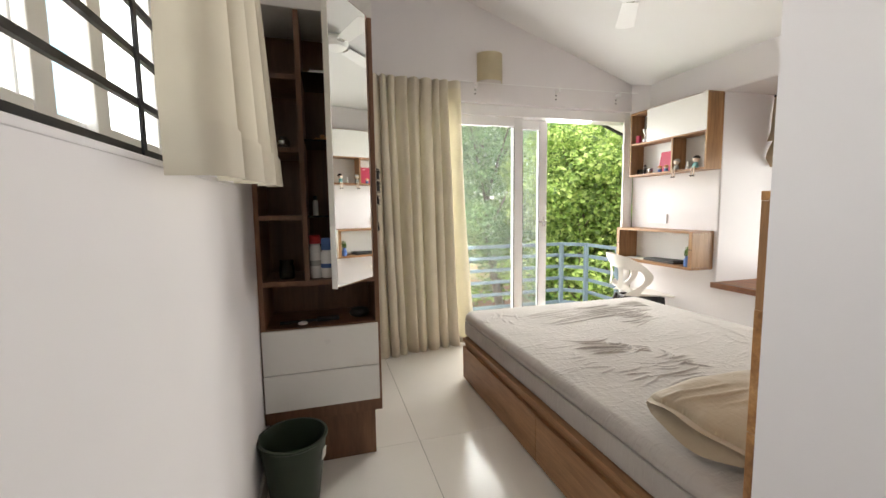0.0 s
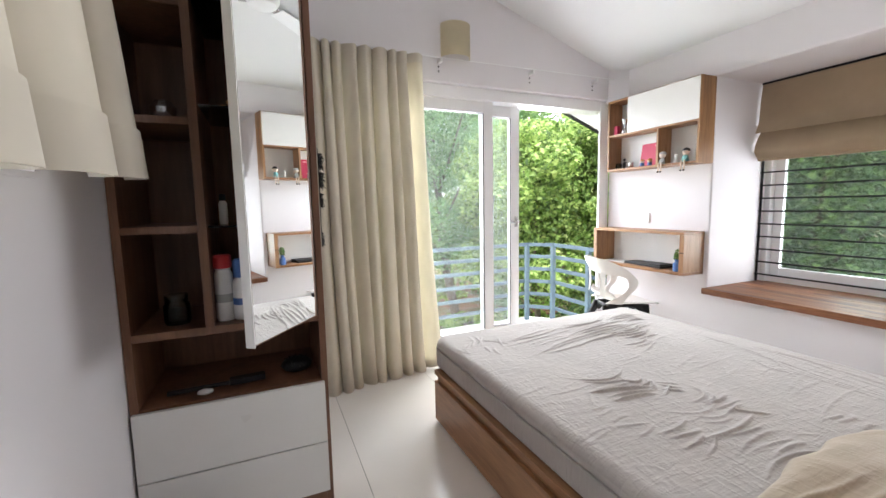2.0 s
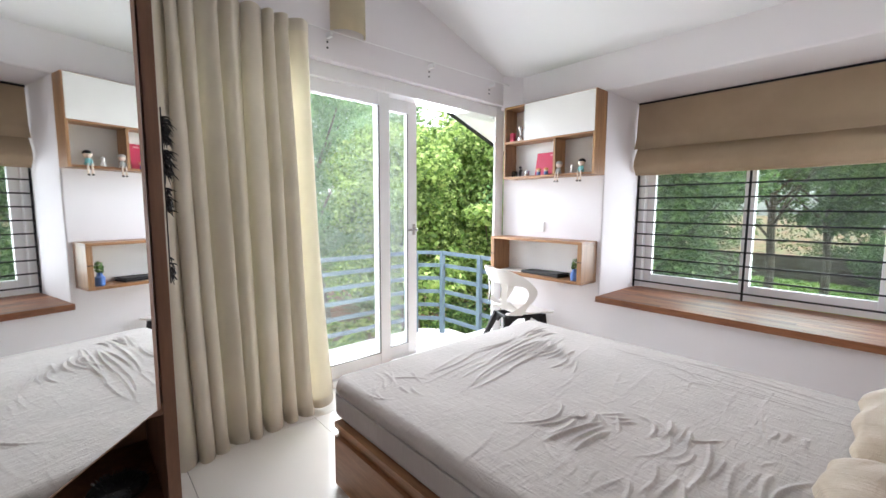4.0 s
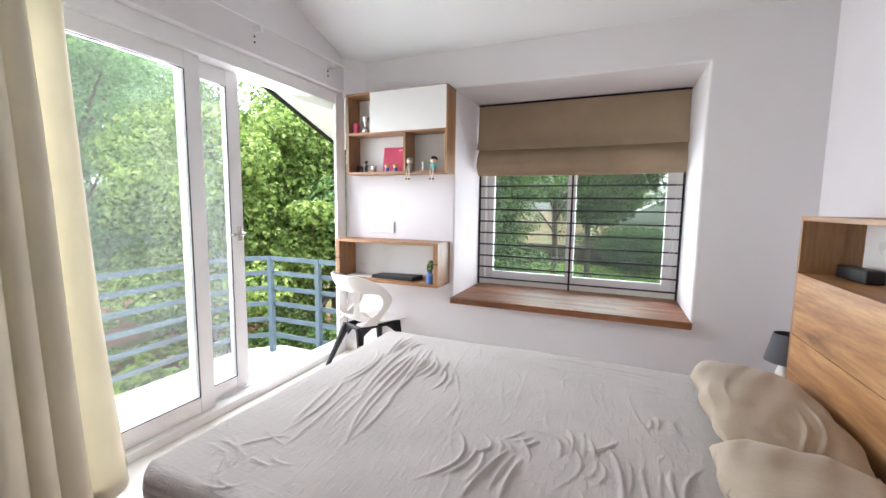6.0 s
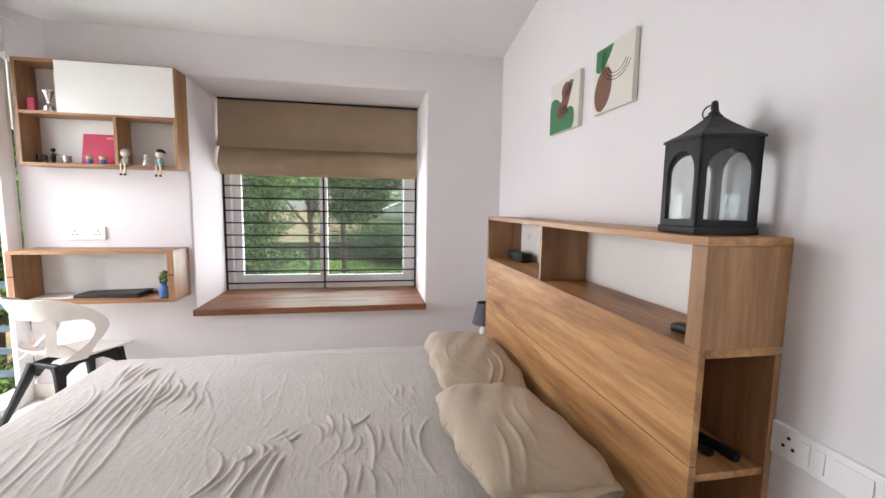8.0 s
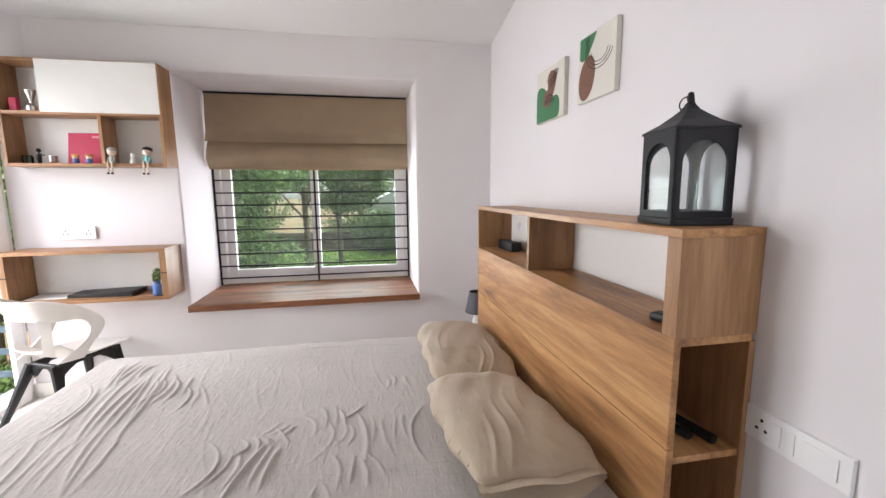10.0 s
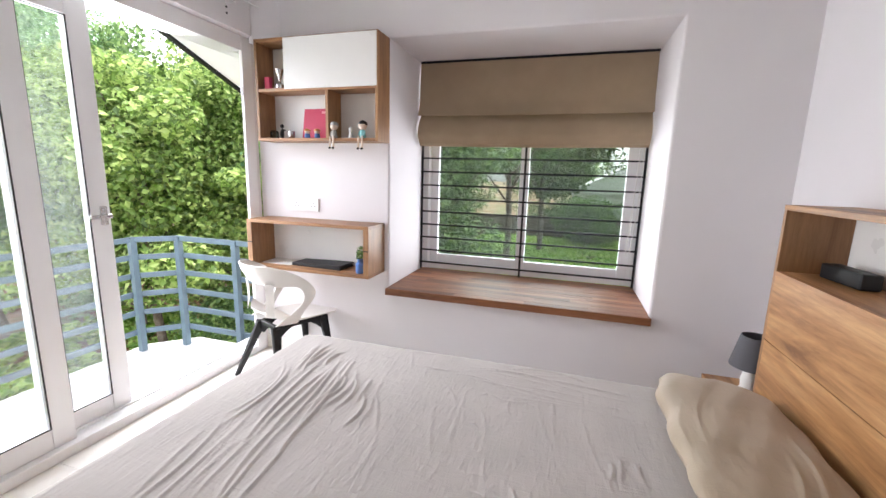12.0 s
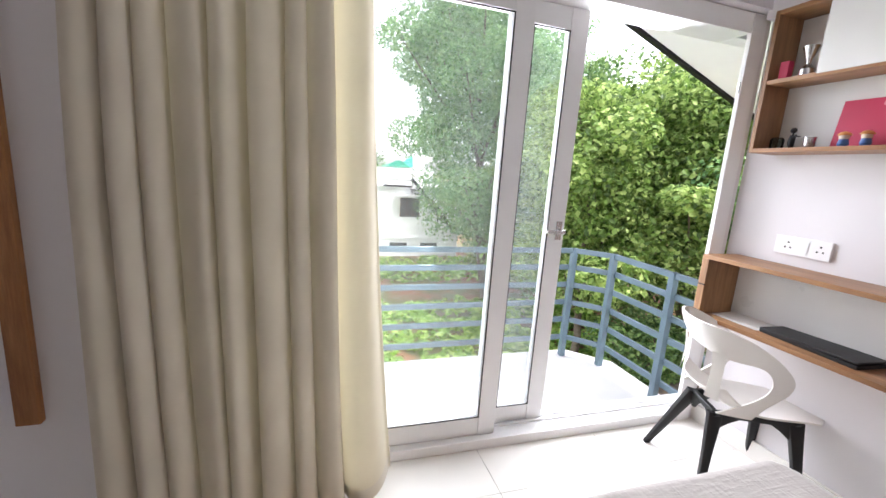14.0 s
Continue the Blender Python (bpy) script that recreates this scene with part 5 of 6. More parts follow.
v, f = leaf_cloud(rr, np.array([[2.975, 2.84, 0.80]]), np.array([[0.022, 0.022, 0.045]]), 60, 0.026)
lf = new("leaves", raw_mesh("leaves", v.tolist(), f.tolist(), LEAF_DARK))
lf.parent = bt
lf.matrix_parent_inverse = bt.matrix_basis.inverted()

# small things on the wall shelf
SZ = UZ0 + TK
bk = thing("book", (3.11, 3.21, SZ), "crimson square book leaning on the shelf back", "book")
bm = bmesh.new()
obox(bm, pose(3.118, 3.213, SZ + 0.096, 0, 10, 0), 0.012, 0.19, 0.188)
part("cover", bm, RED, bk, bevel=0.001)
bm = bmesh.new()
obox(bm, pose(3.1245, 3.16, SZ + 0.165, 0, 10, 0), 0.0135, 0.035, 0.012)
part("title_bars", bm, plain("pale_red_print", (0.75, 0.3, 0.35), 0.5), bk, "pale unreadable title")


def figurine(at, hair, top, label, legs=True, scale=1.0):
    """A small doll that sits on the edge: one plain mesh."""
    x, y, z = at
    s = scale
    bm = bmesh.new()
    ball(bm, (x, y, z + 0.062 * s), 0.021 * s, 0.022 * s, 0.021 * s, 16)
    ball(bm, (x + 0.004 * s, y, z + 0.070 * s), 0.023 * s, 0.024 * s, 0.019 * s, 16)
    lathe(bm, [(0.016 * s, 0.0), (0.018 * s, 0.012 * s), (0.011 * s, 0.042 * s)], (x, y, z), 14)
    for dy in (-0.010, 0.010):
        tube(bm, (x - 0.004 * s, y + dy * s, z + 0.008 * s), (x - 0.026 * s, y + dy * s, z + 0.006 * s), 0.0055 * s, seg=8)
        tube(bm, (x - 0.026 * s, y + dy * s, z + 0.008 * s), (x - 0.028 * s, y + dy * s, z - 0.05 * s), 0.0048 * s, seg=8)
        ball(bm, (x - 0.032 * s, y + dy * s, z - 0.053 * s), 0.010 * s, 0.006 * s, 0.006 * s, 8)
        tube(bm, (x - 0.004 * s, y + dy * 1.4 * s, z + 0.036 * s), (x - 0.014 * s, y + dy * 1.5 * s, z + 0.014 * s), 0.004 * s, seg=6)
    me_ = mesh_of("figurine", bm, SKIN_A, smooth=True)
    for mt in (hair, top, BLACK):
        me_.materials.append(mt)
    for p in me_.polygons:
        c = p.center
        hz_ = (c.z - z) / s
        if hz_ > 0.066 or (c.x > x + 0.008 * s and hz_ > 0.05):
            p.material_index = 1
        elif 0.0 < hz_ < 0.042 and c.x > x - 0.017 * s:
            p.material_index = 2
        elif hz_ < -0.045:
            p.material_index = 3
    return tagged(new("figurine", me_), label, "figurine", "seated figurines on the wall shelf")


figurine((3.018, 3.03, SZ), TOY_GREY, TOY_GREY, "small seated figurine with grey hair, legs over the shelf edge", scale=1.1)
figurine((3.018, 2.84, SZ), BLACK, TOY_TEAL, "small seated figurine with black hair and a teal top", scale=1.15)
bm = bmesh.new()
lathe(bm, [(0.016, 0), (0.018, 0.008), (0.008, 0.035), (0.012, 0.045), (0.012, 0.058), (0.004, 0.066)], (3.03, 2.925, SZ), 14)
single("figurine", bm, PAPER, "tiny white rabbit figurine on the shelf", "figurine", smooth=True)
for y in (3.235, 3.165):
    bm = bmesh.new()
    x = 3.045
    lathe(bm, [(0.012, 0), (0.018, 0.012), (0.014, 0.03), (0.016, 0.036), (0.016, 0.044), (0.023, 0.046), (0.014, 0.056), (0.003, 0.06)], (x, y, SZ), 16)
    me_ = mesh_of("figurine", bm, TOY_BLUE, smooth=True)
    me_.materials.append(SKIN_A)
    me_.materials.append(TOY_ORANGE)
    for p in me_.polygons:
        h_ = p.center.z - SZ
        p.material_index = 2 if h_ > 0.0445 else (1 if h_ > 0.029 else 0)
    tagged(new("figurine", me_), "tiny figurine in blue with an orange hat", "figurine")
turned("glass_jar", [(0.022, 0), (0.026, 0.006), (0.026, 0.042), (0.02, 0.05)], (3.06, 3.49, SZ), SHELF_GLASS, "small clear glass jar on the shelf", "jar")
turned("metal_cup", [(0.016, 0), (0.021, 0.01), (0.021, 0.038), (0.023, 0.046)], (3.06, 3.36, SZ), CHROME, "small ribbed metal cup on the shelf", "cup")
turned("glass_lamp", [(0.024, 0), (0.028, 0.006), (0.026, 0.03), (0.009, 0.05), (0.009, 0.062), (0.030, 0.12), (0.028, 0.12)], (3.05, 3.425, 1.7755), CHROME, "small silver goblet-shaped ornament", "ornament")
bm = bmesh.new()
box(bm, 3.03, 3.06, 3.488, 3.525, 1.7755, 1.852)
single("perfume_box", bm, RED, "small dark red perfume box", "box", bevel=0.003)
bm = bmesh.new()
for y, zt in ((3.435, 0.072), (3.425, 0.06)):
    tube(bm, (3.06, y, SZ), (3.06, y - 0.006, SZ + zt), 0.005, 0.003, 8)
ball(bm, (3.06, 3.43, SZ + 0.078), 0.012, seg=10)
tube(bm, (3.06, 3.44, SZ + 0.055), (3.05, 3.395, SZ + 0.05), 0.003, seg=6)
ball(bm, (3.06, 3.432, SZ + 0.03), 0.014, 0.012, 0.028, 10)
single("figurine", bm, IRON, "dark metal figure on the shelf", "figurine", smooth=True)

# ---- chair ----
ch = thing("chair", (2.88, 3.32, 0), "white plastic armchair with black splayed legs by the desk shelf", "chair")
ch_m = Matrix.Translation((2.895, 3.315, 0)) @ pose(0, 0, 0, 0, 0, -112) @ Matrix.Diagonal((0.80, 1.0, 1.0, 1.0))   # local +y is the seat's front
bm = bmesh.new()


def seat_f(u, v):
    a = 2 * u - 1
    y = -0.205 + 0.555 * v
    half = 0.155 + 0.045 * math.sin(math.pi * min(1, 0.25 + 0.75 * v)) if v < 0.9 else 0.155 + 0.045 * math.sin(math.pi * (0.25 + 0.75 * v)) - 0.5 * (v - 0.9) ** 2 * 8
    y -= 0.05 * abs(a) ** 3 * max(0.0, v - 0.55) / 0.45 - 0.06 * abs(a) ** 3 * max(0.0, 0.35 - v) / 0.35
    z = 0.372 + 0.085 * max(0.0, 0.45 - v) ** 2 / 0.2 + 0.03 * abs(a) ** 3 * (1 - v) - 0.014 * math.sin(math.pi * v) * (1 - a * a) - 0.012 * max(0.0, v - 0.8) * 5
    return ch_m @ Vector((a * half, y, z))


sheet_grid(bm, 24, 24, seat_f)
e = bmesh.ops.extrude_face_region(bm, geom=list(bm.faces))
bmesh.ops.translate(bm, verts=[g for g in e["geom"] if isinstance(g, bmesh.types.BMVert)], vec=(0, 0, -0.009))
part("seat", bm, CHAIR_WHITE, ch, smooth=True)


def spline(pts, n_=8):
    out = []
    k = len(pts)
    for i in range(k - 1):
        p0, p1, p2, p3 = (Vector(pts[min(max(i + j - 1, 0), k - 1)]) for j in range(4))
        for s in range(n_):
            t = s / n_
            out.append(0.5 * (2 * p1 + (p2 - p0) * t + (2 * p0 - 5 * p1 + 4 * p2 - p3) * t * t + (3 * p1 - p0 - 3 * p2 + p3) * t ** 3))
    out.append(Vector(pts[-1]))
    return out


# upper and lower edge of the band: round the back, forward to the elbow, folded back to the seat
edges = [((0.0, -0.262, 0.742), (0.0, -0.205, 0.625)), ((0.12, -0.25, 0.746), (0.105, -0.195, 0.622)), ((0.205, -0.185, 0.738), (0.18, -0.145, 0.612)),
         ((0.232, -0.08, 0.695), (0.206, -0.055, 0.602)), ((0.236, 0.02, 0.632), (0.214, -0.01, 0.582)), ((0.236, 0.078, 0.565), (0.216, 0.012, 0.535)),
         ((0.230, 0.07, 0.505), (0.212, -0.008, 0.482)), ((0.215, 0.01, 0.435), (0.202, -0.075, 0.43)), ((0.198, -0.03, 0.368), (0.186, -0.165, 0.378))]
outer_ = edges[:0:-1] + [((-a[0], a[1], a[2]), (-b_[0], b_[1], b_[2])) for a, b_ in edges]
top_e, low_e = spline([a for a, _ in outer_], 6), spline([b_ for _, b_ in outer_], 6)
bm = bmesh.new()
last_i = len(top_e) - 1
sheet_grid(bm, last_i, 6, lambda u, v: ch_m @ (top_e[round(u * last_i)].lerp(low_e[round(u * last_i)], v) + Vector((0, -0.008 * math.sin(math.pi * v), 0))))
bmesh.ops.recalc_face_normals(bm, faces=bm.faces)
bmesh.ops.solidify(bm, geom=list(bm.faces), thickness=0.009)
part("backrest", bm, CHAIR_WHITE, ch, smooth=True)
for s_ in (-1, 1):
    bm = bmesh.new()
    sheet_grid(bm, 6, 12, lambda u, v: ch_m @ Vector((s_ * (0.138 + (0.045 + 0.02 * (2 * v - 1) ** 2) * u), -0.205 + 0.03 * u + 0.008 * math.sin(math.pi * v), 0.435 + 0.20 * v)))
    bmesh.ops.solidify(bm, geom=list(bm.faces), thickness=0.009)
    part("back_support", bm, CHAIR_WHITE, ch, smooth=True)
bm = bmesh.new()
RIM = [(0.11, -0.13, 0.345), (0.14, 0.18, 0.345), (-0.14, 0.18, 0.345), (-0.11, -0.13, 0.345)]
for a, b_ in zip(RIM, RIM[1:] + RIM[:1]):
    a, b_ = Vector(a), Vector(b_)
    mid = [a.lerp(b_, t) + Vector((0, 0, z)) for t, z in ((0, -0.03), (0.14, -0.012), (0.3, 0.0), (0.7, 0.0), (0.86, -0.012), (1, -0.03))]
    ribbon(bm, [ch_m @ p for p in mid], [0.045, 0.03, 0.014, 0.014, 0.03, 0.045], 0.012, [(0, 0, 1)] * 6)
part("under_frame", bm, BLACK, ch, "black arched under-frame", smooth=True)
for (x, y, z) in RIM:
    bm = bmesh.new()
    a = ch_m @ Vector((x, y, z + 0.005))
    b_ = ch_m @ Vector(((0.15, -0.15, 0) if x > 0 else (-0.215, -0.265, 0)) if y < 0 else (math.copysign(0.2, x), 0.225, 0.0))
    ribbon(bm, [a, a.lerp(b_, 0.15), a.lerp(b_, 0.5), b_], [0.032, 0.028, 0.021, 0.014], [0.016, 0.015, 0.013, 0.011], [ch_m.to_3x3() @ Vector((0, 1, 0))] * 4)
    part("leg", bm, BLACK, ch, "black splayed leg", smooth=True)

# wooden strip beside the curtain
bm = bmesh.new()
box(bm, 0.186, 0.252, DY - 0.03, DY - 0.001, 0.40, 2.0)
single("wall_batten", bm, BATTEN, "upright wooden strip on the wall beside the curtain", "strip", bevel=0.004)


# ---- outside ----
GZ = -3.2
bm = bmesh.new()
sheet_grid(bm, 60, 60, lambda u, v: Vector((-400 + 800 * (0.5 + 4 * (u - 0.5) ** 3), -300 + 700 * (0.5 + 4 * (v - 0.5) ** 3), GZ + 0.0)))
single("ground", bm, SOIL, "red soil ground with weeds round the house", "ground", kind="structure")

# balcony
bm = bmesh.new()
prism(bm, [(-0.6, 3.861), (3.66, 3.861), (3.66, 4.93), (3.36, 5.24), (-0.6, 5.24)], Matrix.Translation((0, 0, -0.46)), 0.15)
single("balcony_floor", bm, BALCONY, "pale sunlit tiled balcony slab", "balcony", kind="structure")
bm = bmesh.new()
box(bm, -0.6, 3.9, 3.861, 3.95, -0.46, -0.012)
single("balcony_step", bm, BALCONY, "pale step below the balcony door", "step", kind="structure")
rail = thing("balcony_railing", (2.5, 5.1, -0.31), "blue-grey painted steel balcony railing with flat rails", "railing")
POSTS = [(3.486, 3.93), (3.486, 4.28), (3.484, 4.89), (3.257, 5.127), (1.15, 5.127), (0.0, 5.127), (-0.5, 5.127)]
LEVELS = (0.70, 0.545, 0.385, 0.222, 0.056, -0.115)
for x, y in POSTS[1:]:
    bm = bmesh.new()
    box(bm, x - 0.024, x + 0.024, y - 0.024, y + 0.024, -0.309, 0.70)
    part("post", bm, BLUE_IRON, rail, bevel=0.003)
for z in LEVELS:
    for a, b in zip(POSTS, POSTS[1:]):
        a3, b3 = Vector((*a, z - 0.022)), Vector((*b, z - 0.022))
        d = b3 - a3
        bm = bmesh.new()
        ang = math.degrees(math.atan2(d.y, d.x))
        off = pose(0, 0, 0, 0, 0, ang) @ Vector((0, 0.028, 0))
        obox(bm, Matrix.Translation((a3 + b3) / 2 - off * (1 if z < 0.6 else 0)) @ pose(0, 0, 0, 0, 0, ang), d.length + 0.02, 0.026, 0.044)
        part("rail", bm, BLUE_IRON, rail, bevel=0.003)

# roof overhang over the balcony
bm = bmesh.new()
X0, X1 = -0.6, 4.5
def roof_z(x):
    return 2.34 + 0.37 * (WX - x)
vs = [bm.verts.new(v) for v in ((X0, 3.9, roof_z(X0)), (X1, 3.9, roof_z(X1)), (X1, 4.62, roof_z(X1)), (X0, 4.62, roof_z(X0)))]
bm.faces.new(vs)
e = bmesh.ops.extrude_face_region(bm, geom=list(bm.faces))
bmesh.ops.translate(bm, verts=[g for g in e["geom"] if isinstance(g, bmesh.types.BMVert)], vec=(0, 0, 0.14))
single("roof_overhang", bm, EXTERIOR, "white soffit of the sloping roof over the balcony", "roof", kind="structure")
bm = bmesh.new()
vs = [bm.verts.new(v) for v in ((X0, 4.625, roof_z(X0) - 0.02), (X1, 4.625, roof_z(X1) - 0.02), (X1, 4.625, roof_z(X1) + 0.15), (X0, 4.625, roof_z(X0) + 0.15))]
bm.faces.new(vs)
e = bmesh.ops.extrude_face_region(bm, geom=list(bm.faces))
bmesh.ops.translate(bm, verts=[g for g in e["geom"] if isinstance(g, bmesh.types.BMVert)], vec=(0, 0.04, 0))
single("roof_edge", bm, IRON, "dark bargeboard along the sloping roof edge", "roof", kind="structure")


# unseen eave, added to keep the sun off the window sill
bm = bmesh.new()
vs = [bm.verts.new(v) for v in ((3.91, -1.6, 2.44), (4.7, -1.6, 2.2), (4.7, 3.89, 2.2), (3.91, 3.89, 2.44))]
bm.faces.new(vs)
e = bmesh.ops.extrude_face_region(bm, geom=list(bm.faces))
bmesh.ops.translate(bm, verts=[g for g in e["geom"] if isinstance(g, bmesh.types.BMVert)], vec=(0, 0, 0.12))
single("sun_block_eave", bm, EXTERIOR, "white unseen eave added above the window to block the sun", "roof", kind="structure")

# ---- plants ----
def tree(base, height, spread, n, size, material, label, seed, low=0.25, clumps=30, lean=(0, 0), trunk=0.12, name="tree"):
    """Tapered trunk with limbs that reach into an uneven crown."""
    rng = np.random.default_rng(seed)
    base = np.array(base, float)
    t = thing(name, tuple(base), label, "tree")
    z = rng.uniform(low, 1.0, clumps)
    ang = rng.uniform(0, 2 * np.pi, clumps)
    rad = spread * np.sqrt(rng.uniform(0.05, 1, clumps)) * np.sin(np.pi * np.clip((z - low * 0.6) / (1.12 - low * 0.6), 0.08, 0.97))
    c = base + np.stack([rad * np.cos(ang) + lean[0] * z, rad * np.sin(ang) + lean[1] * z, z * height], 1)
    rr = spread * rng.uniform(0.2, 0.42, clumps)
    radii = np.stack([rr, rr, rr * rng.uniform(0.5, 0.9, clumps)], 1)
    core = base + np.array([[lean[0] * k, lean[1] * k, height * k] for k in (0.52 + 0.42 * low, 0.66 + 0.25 * low, 0.82)])
    core_r = np.array([[spread * 0.62, spread * 0.62, height * 0.2]] * 3) * np.array([[0.9], [1.0], [0.75]])
    big = 0.66
    v, f = leaf_cloud(rng, np.concatenate([c, np.repeat(core, clumps // 5, 0)]), np.concatenate([radii, np.repeat(core_r, clumps // 5, 0)]), int(n * 2.8), size * big)
    crown = new("crown", raw_mesh("crown", v.tolist(), f.tolist(), material))
    crown.parent = t
    crown.matrix_parent_inverse = t.matrix_basis.inverted()
    bm = bmesh.new()
    top = Vector(base) + Vector((lean[0] * 0.8, lean[1] * 0.8, height * 0.82))
    prev, pr = Vector(base), trunk
    for i in range(1, 6):
        q = Vector(base).lerp(top, i / 5) + Vector((rng.normal() * 0.1, rng.normal() * 0.1, 0)) * spread * 0.2
        nr = trunk * (1 - 0.16 * i)
        tube(bm, prev, q, pr, nr, 10)
        prev, pr = q, nr
    for i in range(0, clumps, 2):
        start = Vector(base).lerp(top, min(0.9, max(0.18, z[i] * 0.75)))
        tube(bm, start, Vector(c[i]), trunk * 0.32, trunk * 0.08, 6)
    part("trunk", bm, BARK, t, "brown trunk with bare limbs", smooth=True)
    return t


tree((6.5, 9.3, GZ), 6.2, 2.3, 9000, 0.17, LEAF_BRIGHT, "broad-leaved bright green tree beyond the balcony", 11, low=0.34, trunk=0.10)
tree((8.4, 8.4, GZ), 6.5, 2.4, 10000, 0.17, LEAF_BRIGHT, "tall leafy green tree in sunlight beside the balcony", 12, low=0.36, trunk=0.12)
tree((8.4, 12.3, GZ), 6.7, 2.6, 9000, 0.19, LEAF_BRIGHT, "bright green tree behind the balcony bushes", 13, low=0.3)
tree((11.2, 10.2, GZ), 7.4, 3.2, 9000, 0.2, LEAF_DARK, "dark green tree standing behind the bushes", 14, low=0.22)
tree((7.3, 7.9, GZ), 2.0, 1.2, 2500, 0.13, LEAF_DARK, "low dark shrub by the garden wall", 15, low=0.05, trunk=0.05, name="shrub")
tree((6.9, 15.0, GZ), 10.8, 3.4, 28000, 0.15, LEAF_FEATHER, "tall feathery-leaved tree between garden and house", 16, low=0.24, clumps=60, lean=(-1.6, 0), trunk=0.2)
tree((10.4, 18.5, GZ), 11.0, 3.2, 12000, 0.17, LEAF_FEATHER, "tall feathery tree behind the others", 17, low=0.15, trunk=0.22)
tree((13.0, 19.0, GZ), 9.5, 3.6, 9000, 0.22, LEAF_DARK, "dark tree at the back of the garden", 18, low=0.1)
tree((13.5, 14.5, GZ), 9.0, 3.8, 9000, 0.22, LEAF_DARK, "dark green tree at the garden's edge", 19, low=0.08)
tree((9.3, 15.2, GZ), 4.4, 2.2, 7000, 0.16, LEAF_FEATHER, "bushy green shrub at the end of the garden", 31, low=0.06, trunk=0.07, name="shrub")
tree((8.8, 19.4, GZ), 4.8, 2.2, 6000, 0.18, LEAF_BRIGHT, "bright green shrub beside the white house", 32, low=0.06, trunk=0.07, name="shrub")
# beyond the window
tree((8.8, 4.6, GZ), 6.6, 2.2, 9000, 0.15, LEAF_DARK, "dense green tree before the bedroom window", 21, low=0.08)
tree((10.2, 6.6, GZ), 7.6, 2.6, 8000, 0.17, LEAF_FEATHER, "green tree near the bedroom window", 22, low=0.08)
tree((13.5, 3.4, GZ + 1.5), 8.2, 2.2, 7000, 0.18, LEAF_DARK, "shady tree across the lawn", 23, low=0.42)
tree((13.0, -1.2, GZ + 1.5), 8.5, 3.0, 8000, 0.18, LEAF_FEATHER, "spreading tree over the lawn", 24, low=0.48)
tree((17.5, 2.6, GZ + 1.5), 7.8, 3.0, 8000, 0.2, LEAF_DARK, "shady tree at the far side of the lawn", 33, low=0.34)
tree((19.0, -2.6, GZ + 1.5), 8.4, 3.2, 8000, 0.2, LEAF_FEATHER, "green tree before the pale outbuilding", 34, low=0.30)
tree((20.8, 0.6, GZ + 1.5), 1.8, 1.9, 6000, 0.16, LEAF_DARK, "dark shrub before the boundary wall", 35, low=0.05, trunk=0.05, name="shrub")
tree((20.4, -5.0, GZ + 1.5), 2.0, 2.6, 6000, 0.16, LEAF_DARK, "spreading shrub along the boundary wall", 36, low=0.05, trunk=0.05, name="shrub")
tree((27.5, 2.0, GZ), 8.5, 3.6, 8000, 0.22, LEAF_DARK, "dark tree behind the lawn", 25, low=0.1)
tree((26.0, -6.5, GZ), 9.0, 4.2, 8000, 0.24, LEAF_DARK, "dark tree behind the neighbouring roof", 26, low=0.1)
tree((24.0, 8.5, GZ), 9.5, 4.2, 8000, 0.24, LEAF_DARK, "dark tree closing the view", 27, low=0.05)
tree((-2.5, 34.0, GZ), 6.2, 3.0, 4000, 0.32, LEAF_FEATHER, "distant tree behind the white house", 28, low=0.2)
tree((3.0, 36.0, GZ), 7.0, 3.4, 4000, 0.32, LEAF_DARK, "distant dark tree behind the white house", 29, low=0.2)
tree((-10.0, 38.0, GZ), 6.4, 4.0, 4000, 0.34, LEAF_FEATHER, "distant green tree on the horizon", 30, low=0.2)

# kitchen garden in front of the balcony
rng = np.random.default_rng(5)
n = 900
cx, cy = rng.uniform(-7, 9.5, n), rng.uniform(7.0, 14.4, n)
cen = np.stack([cx, cy, GZ + rng.uniform(0.1, 0.32, n)], 1)
rad = np.stack([rng.uniform(0.2, 0.4, n)] * 2 + [rng.uniform(0.12, 0.22, n)], 1)
v, f = leaf_cloud(rng, cen, rad, 26000, 0.2, flat=1.1)
tagged(new("garden_plants", raw_mesh("garden_plants", v.tolist(), f.tolist(), LEAF_BED)), "bed of bright broad-leaved garden plants", "plants", kind="stuff")
n = 500
cen = np.stack([rng.uniform(-9, 9, n), rng.uniform(17.6, 21.5, n), np.full(n, GZ + 0.08)], 1)
rad = np.stack([rng.uniform(0.3, 0.6, n)] * 2 + [rng.uniform(0.08, 0.2, n)], 1)
v, f = leaf_cloud(rng, cen, rad, 6000, 0.2, flat=0.6)
tagged(new("weeds", raw_mesh("weeds", v.tolist(), f.tolist(), LEAF_BED)), "strip of green weeds along the white house", "weeds", kind="stuff")
n = 900
cen = np.stack([rng.uniform(10.9, 21.6, n), rng.uniform(-12, 5.4, n), np.full(n, GZ + 1.55)], 1)
rad = np.stack([rng.uniform(0.4, 0.8, n)] * 2 + [rng.uniform(0.04, 0.09, n)], 1)
v, f = leaf_cloud(rng, cen, rad, 40000, 0.15, flat=0.4)
tagged(new("lawn", raw_mesh("lawn", v.tolist(), f.tolist(), LEAF_BED)), "rough sunlit lawn below the bedroom window", "grass", kind="stuff")

bm = bmesh.new()
box(bm, 10.6, 22.0, -14, 5.6, GZ, GZ + 1.5)
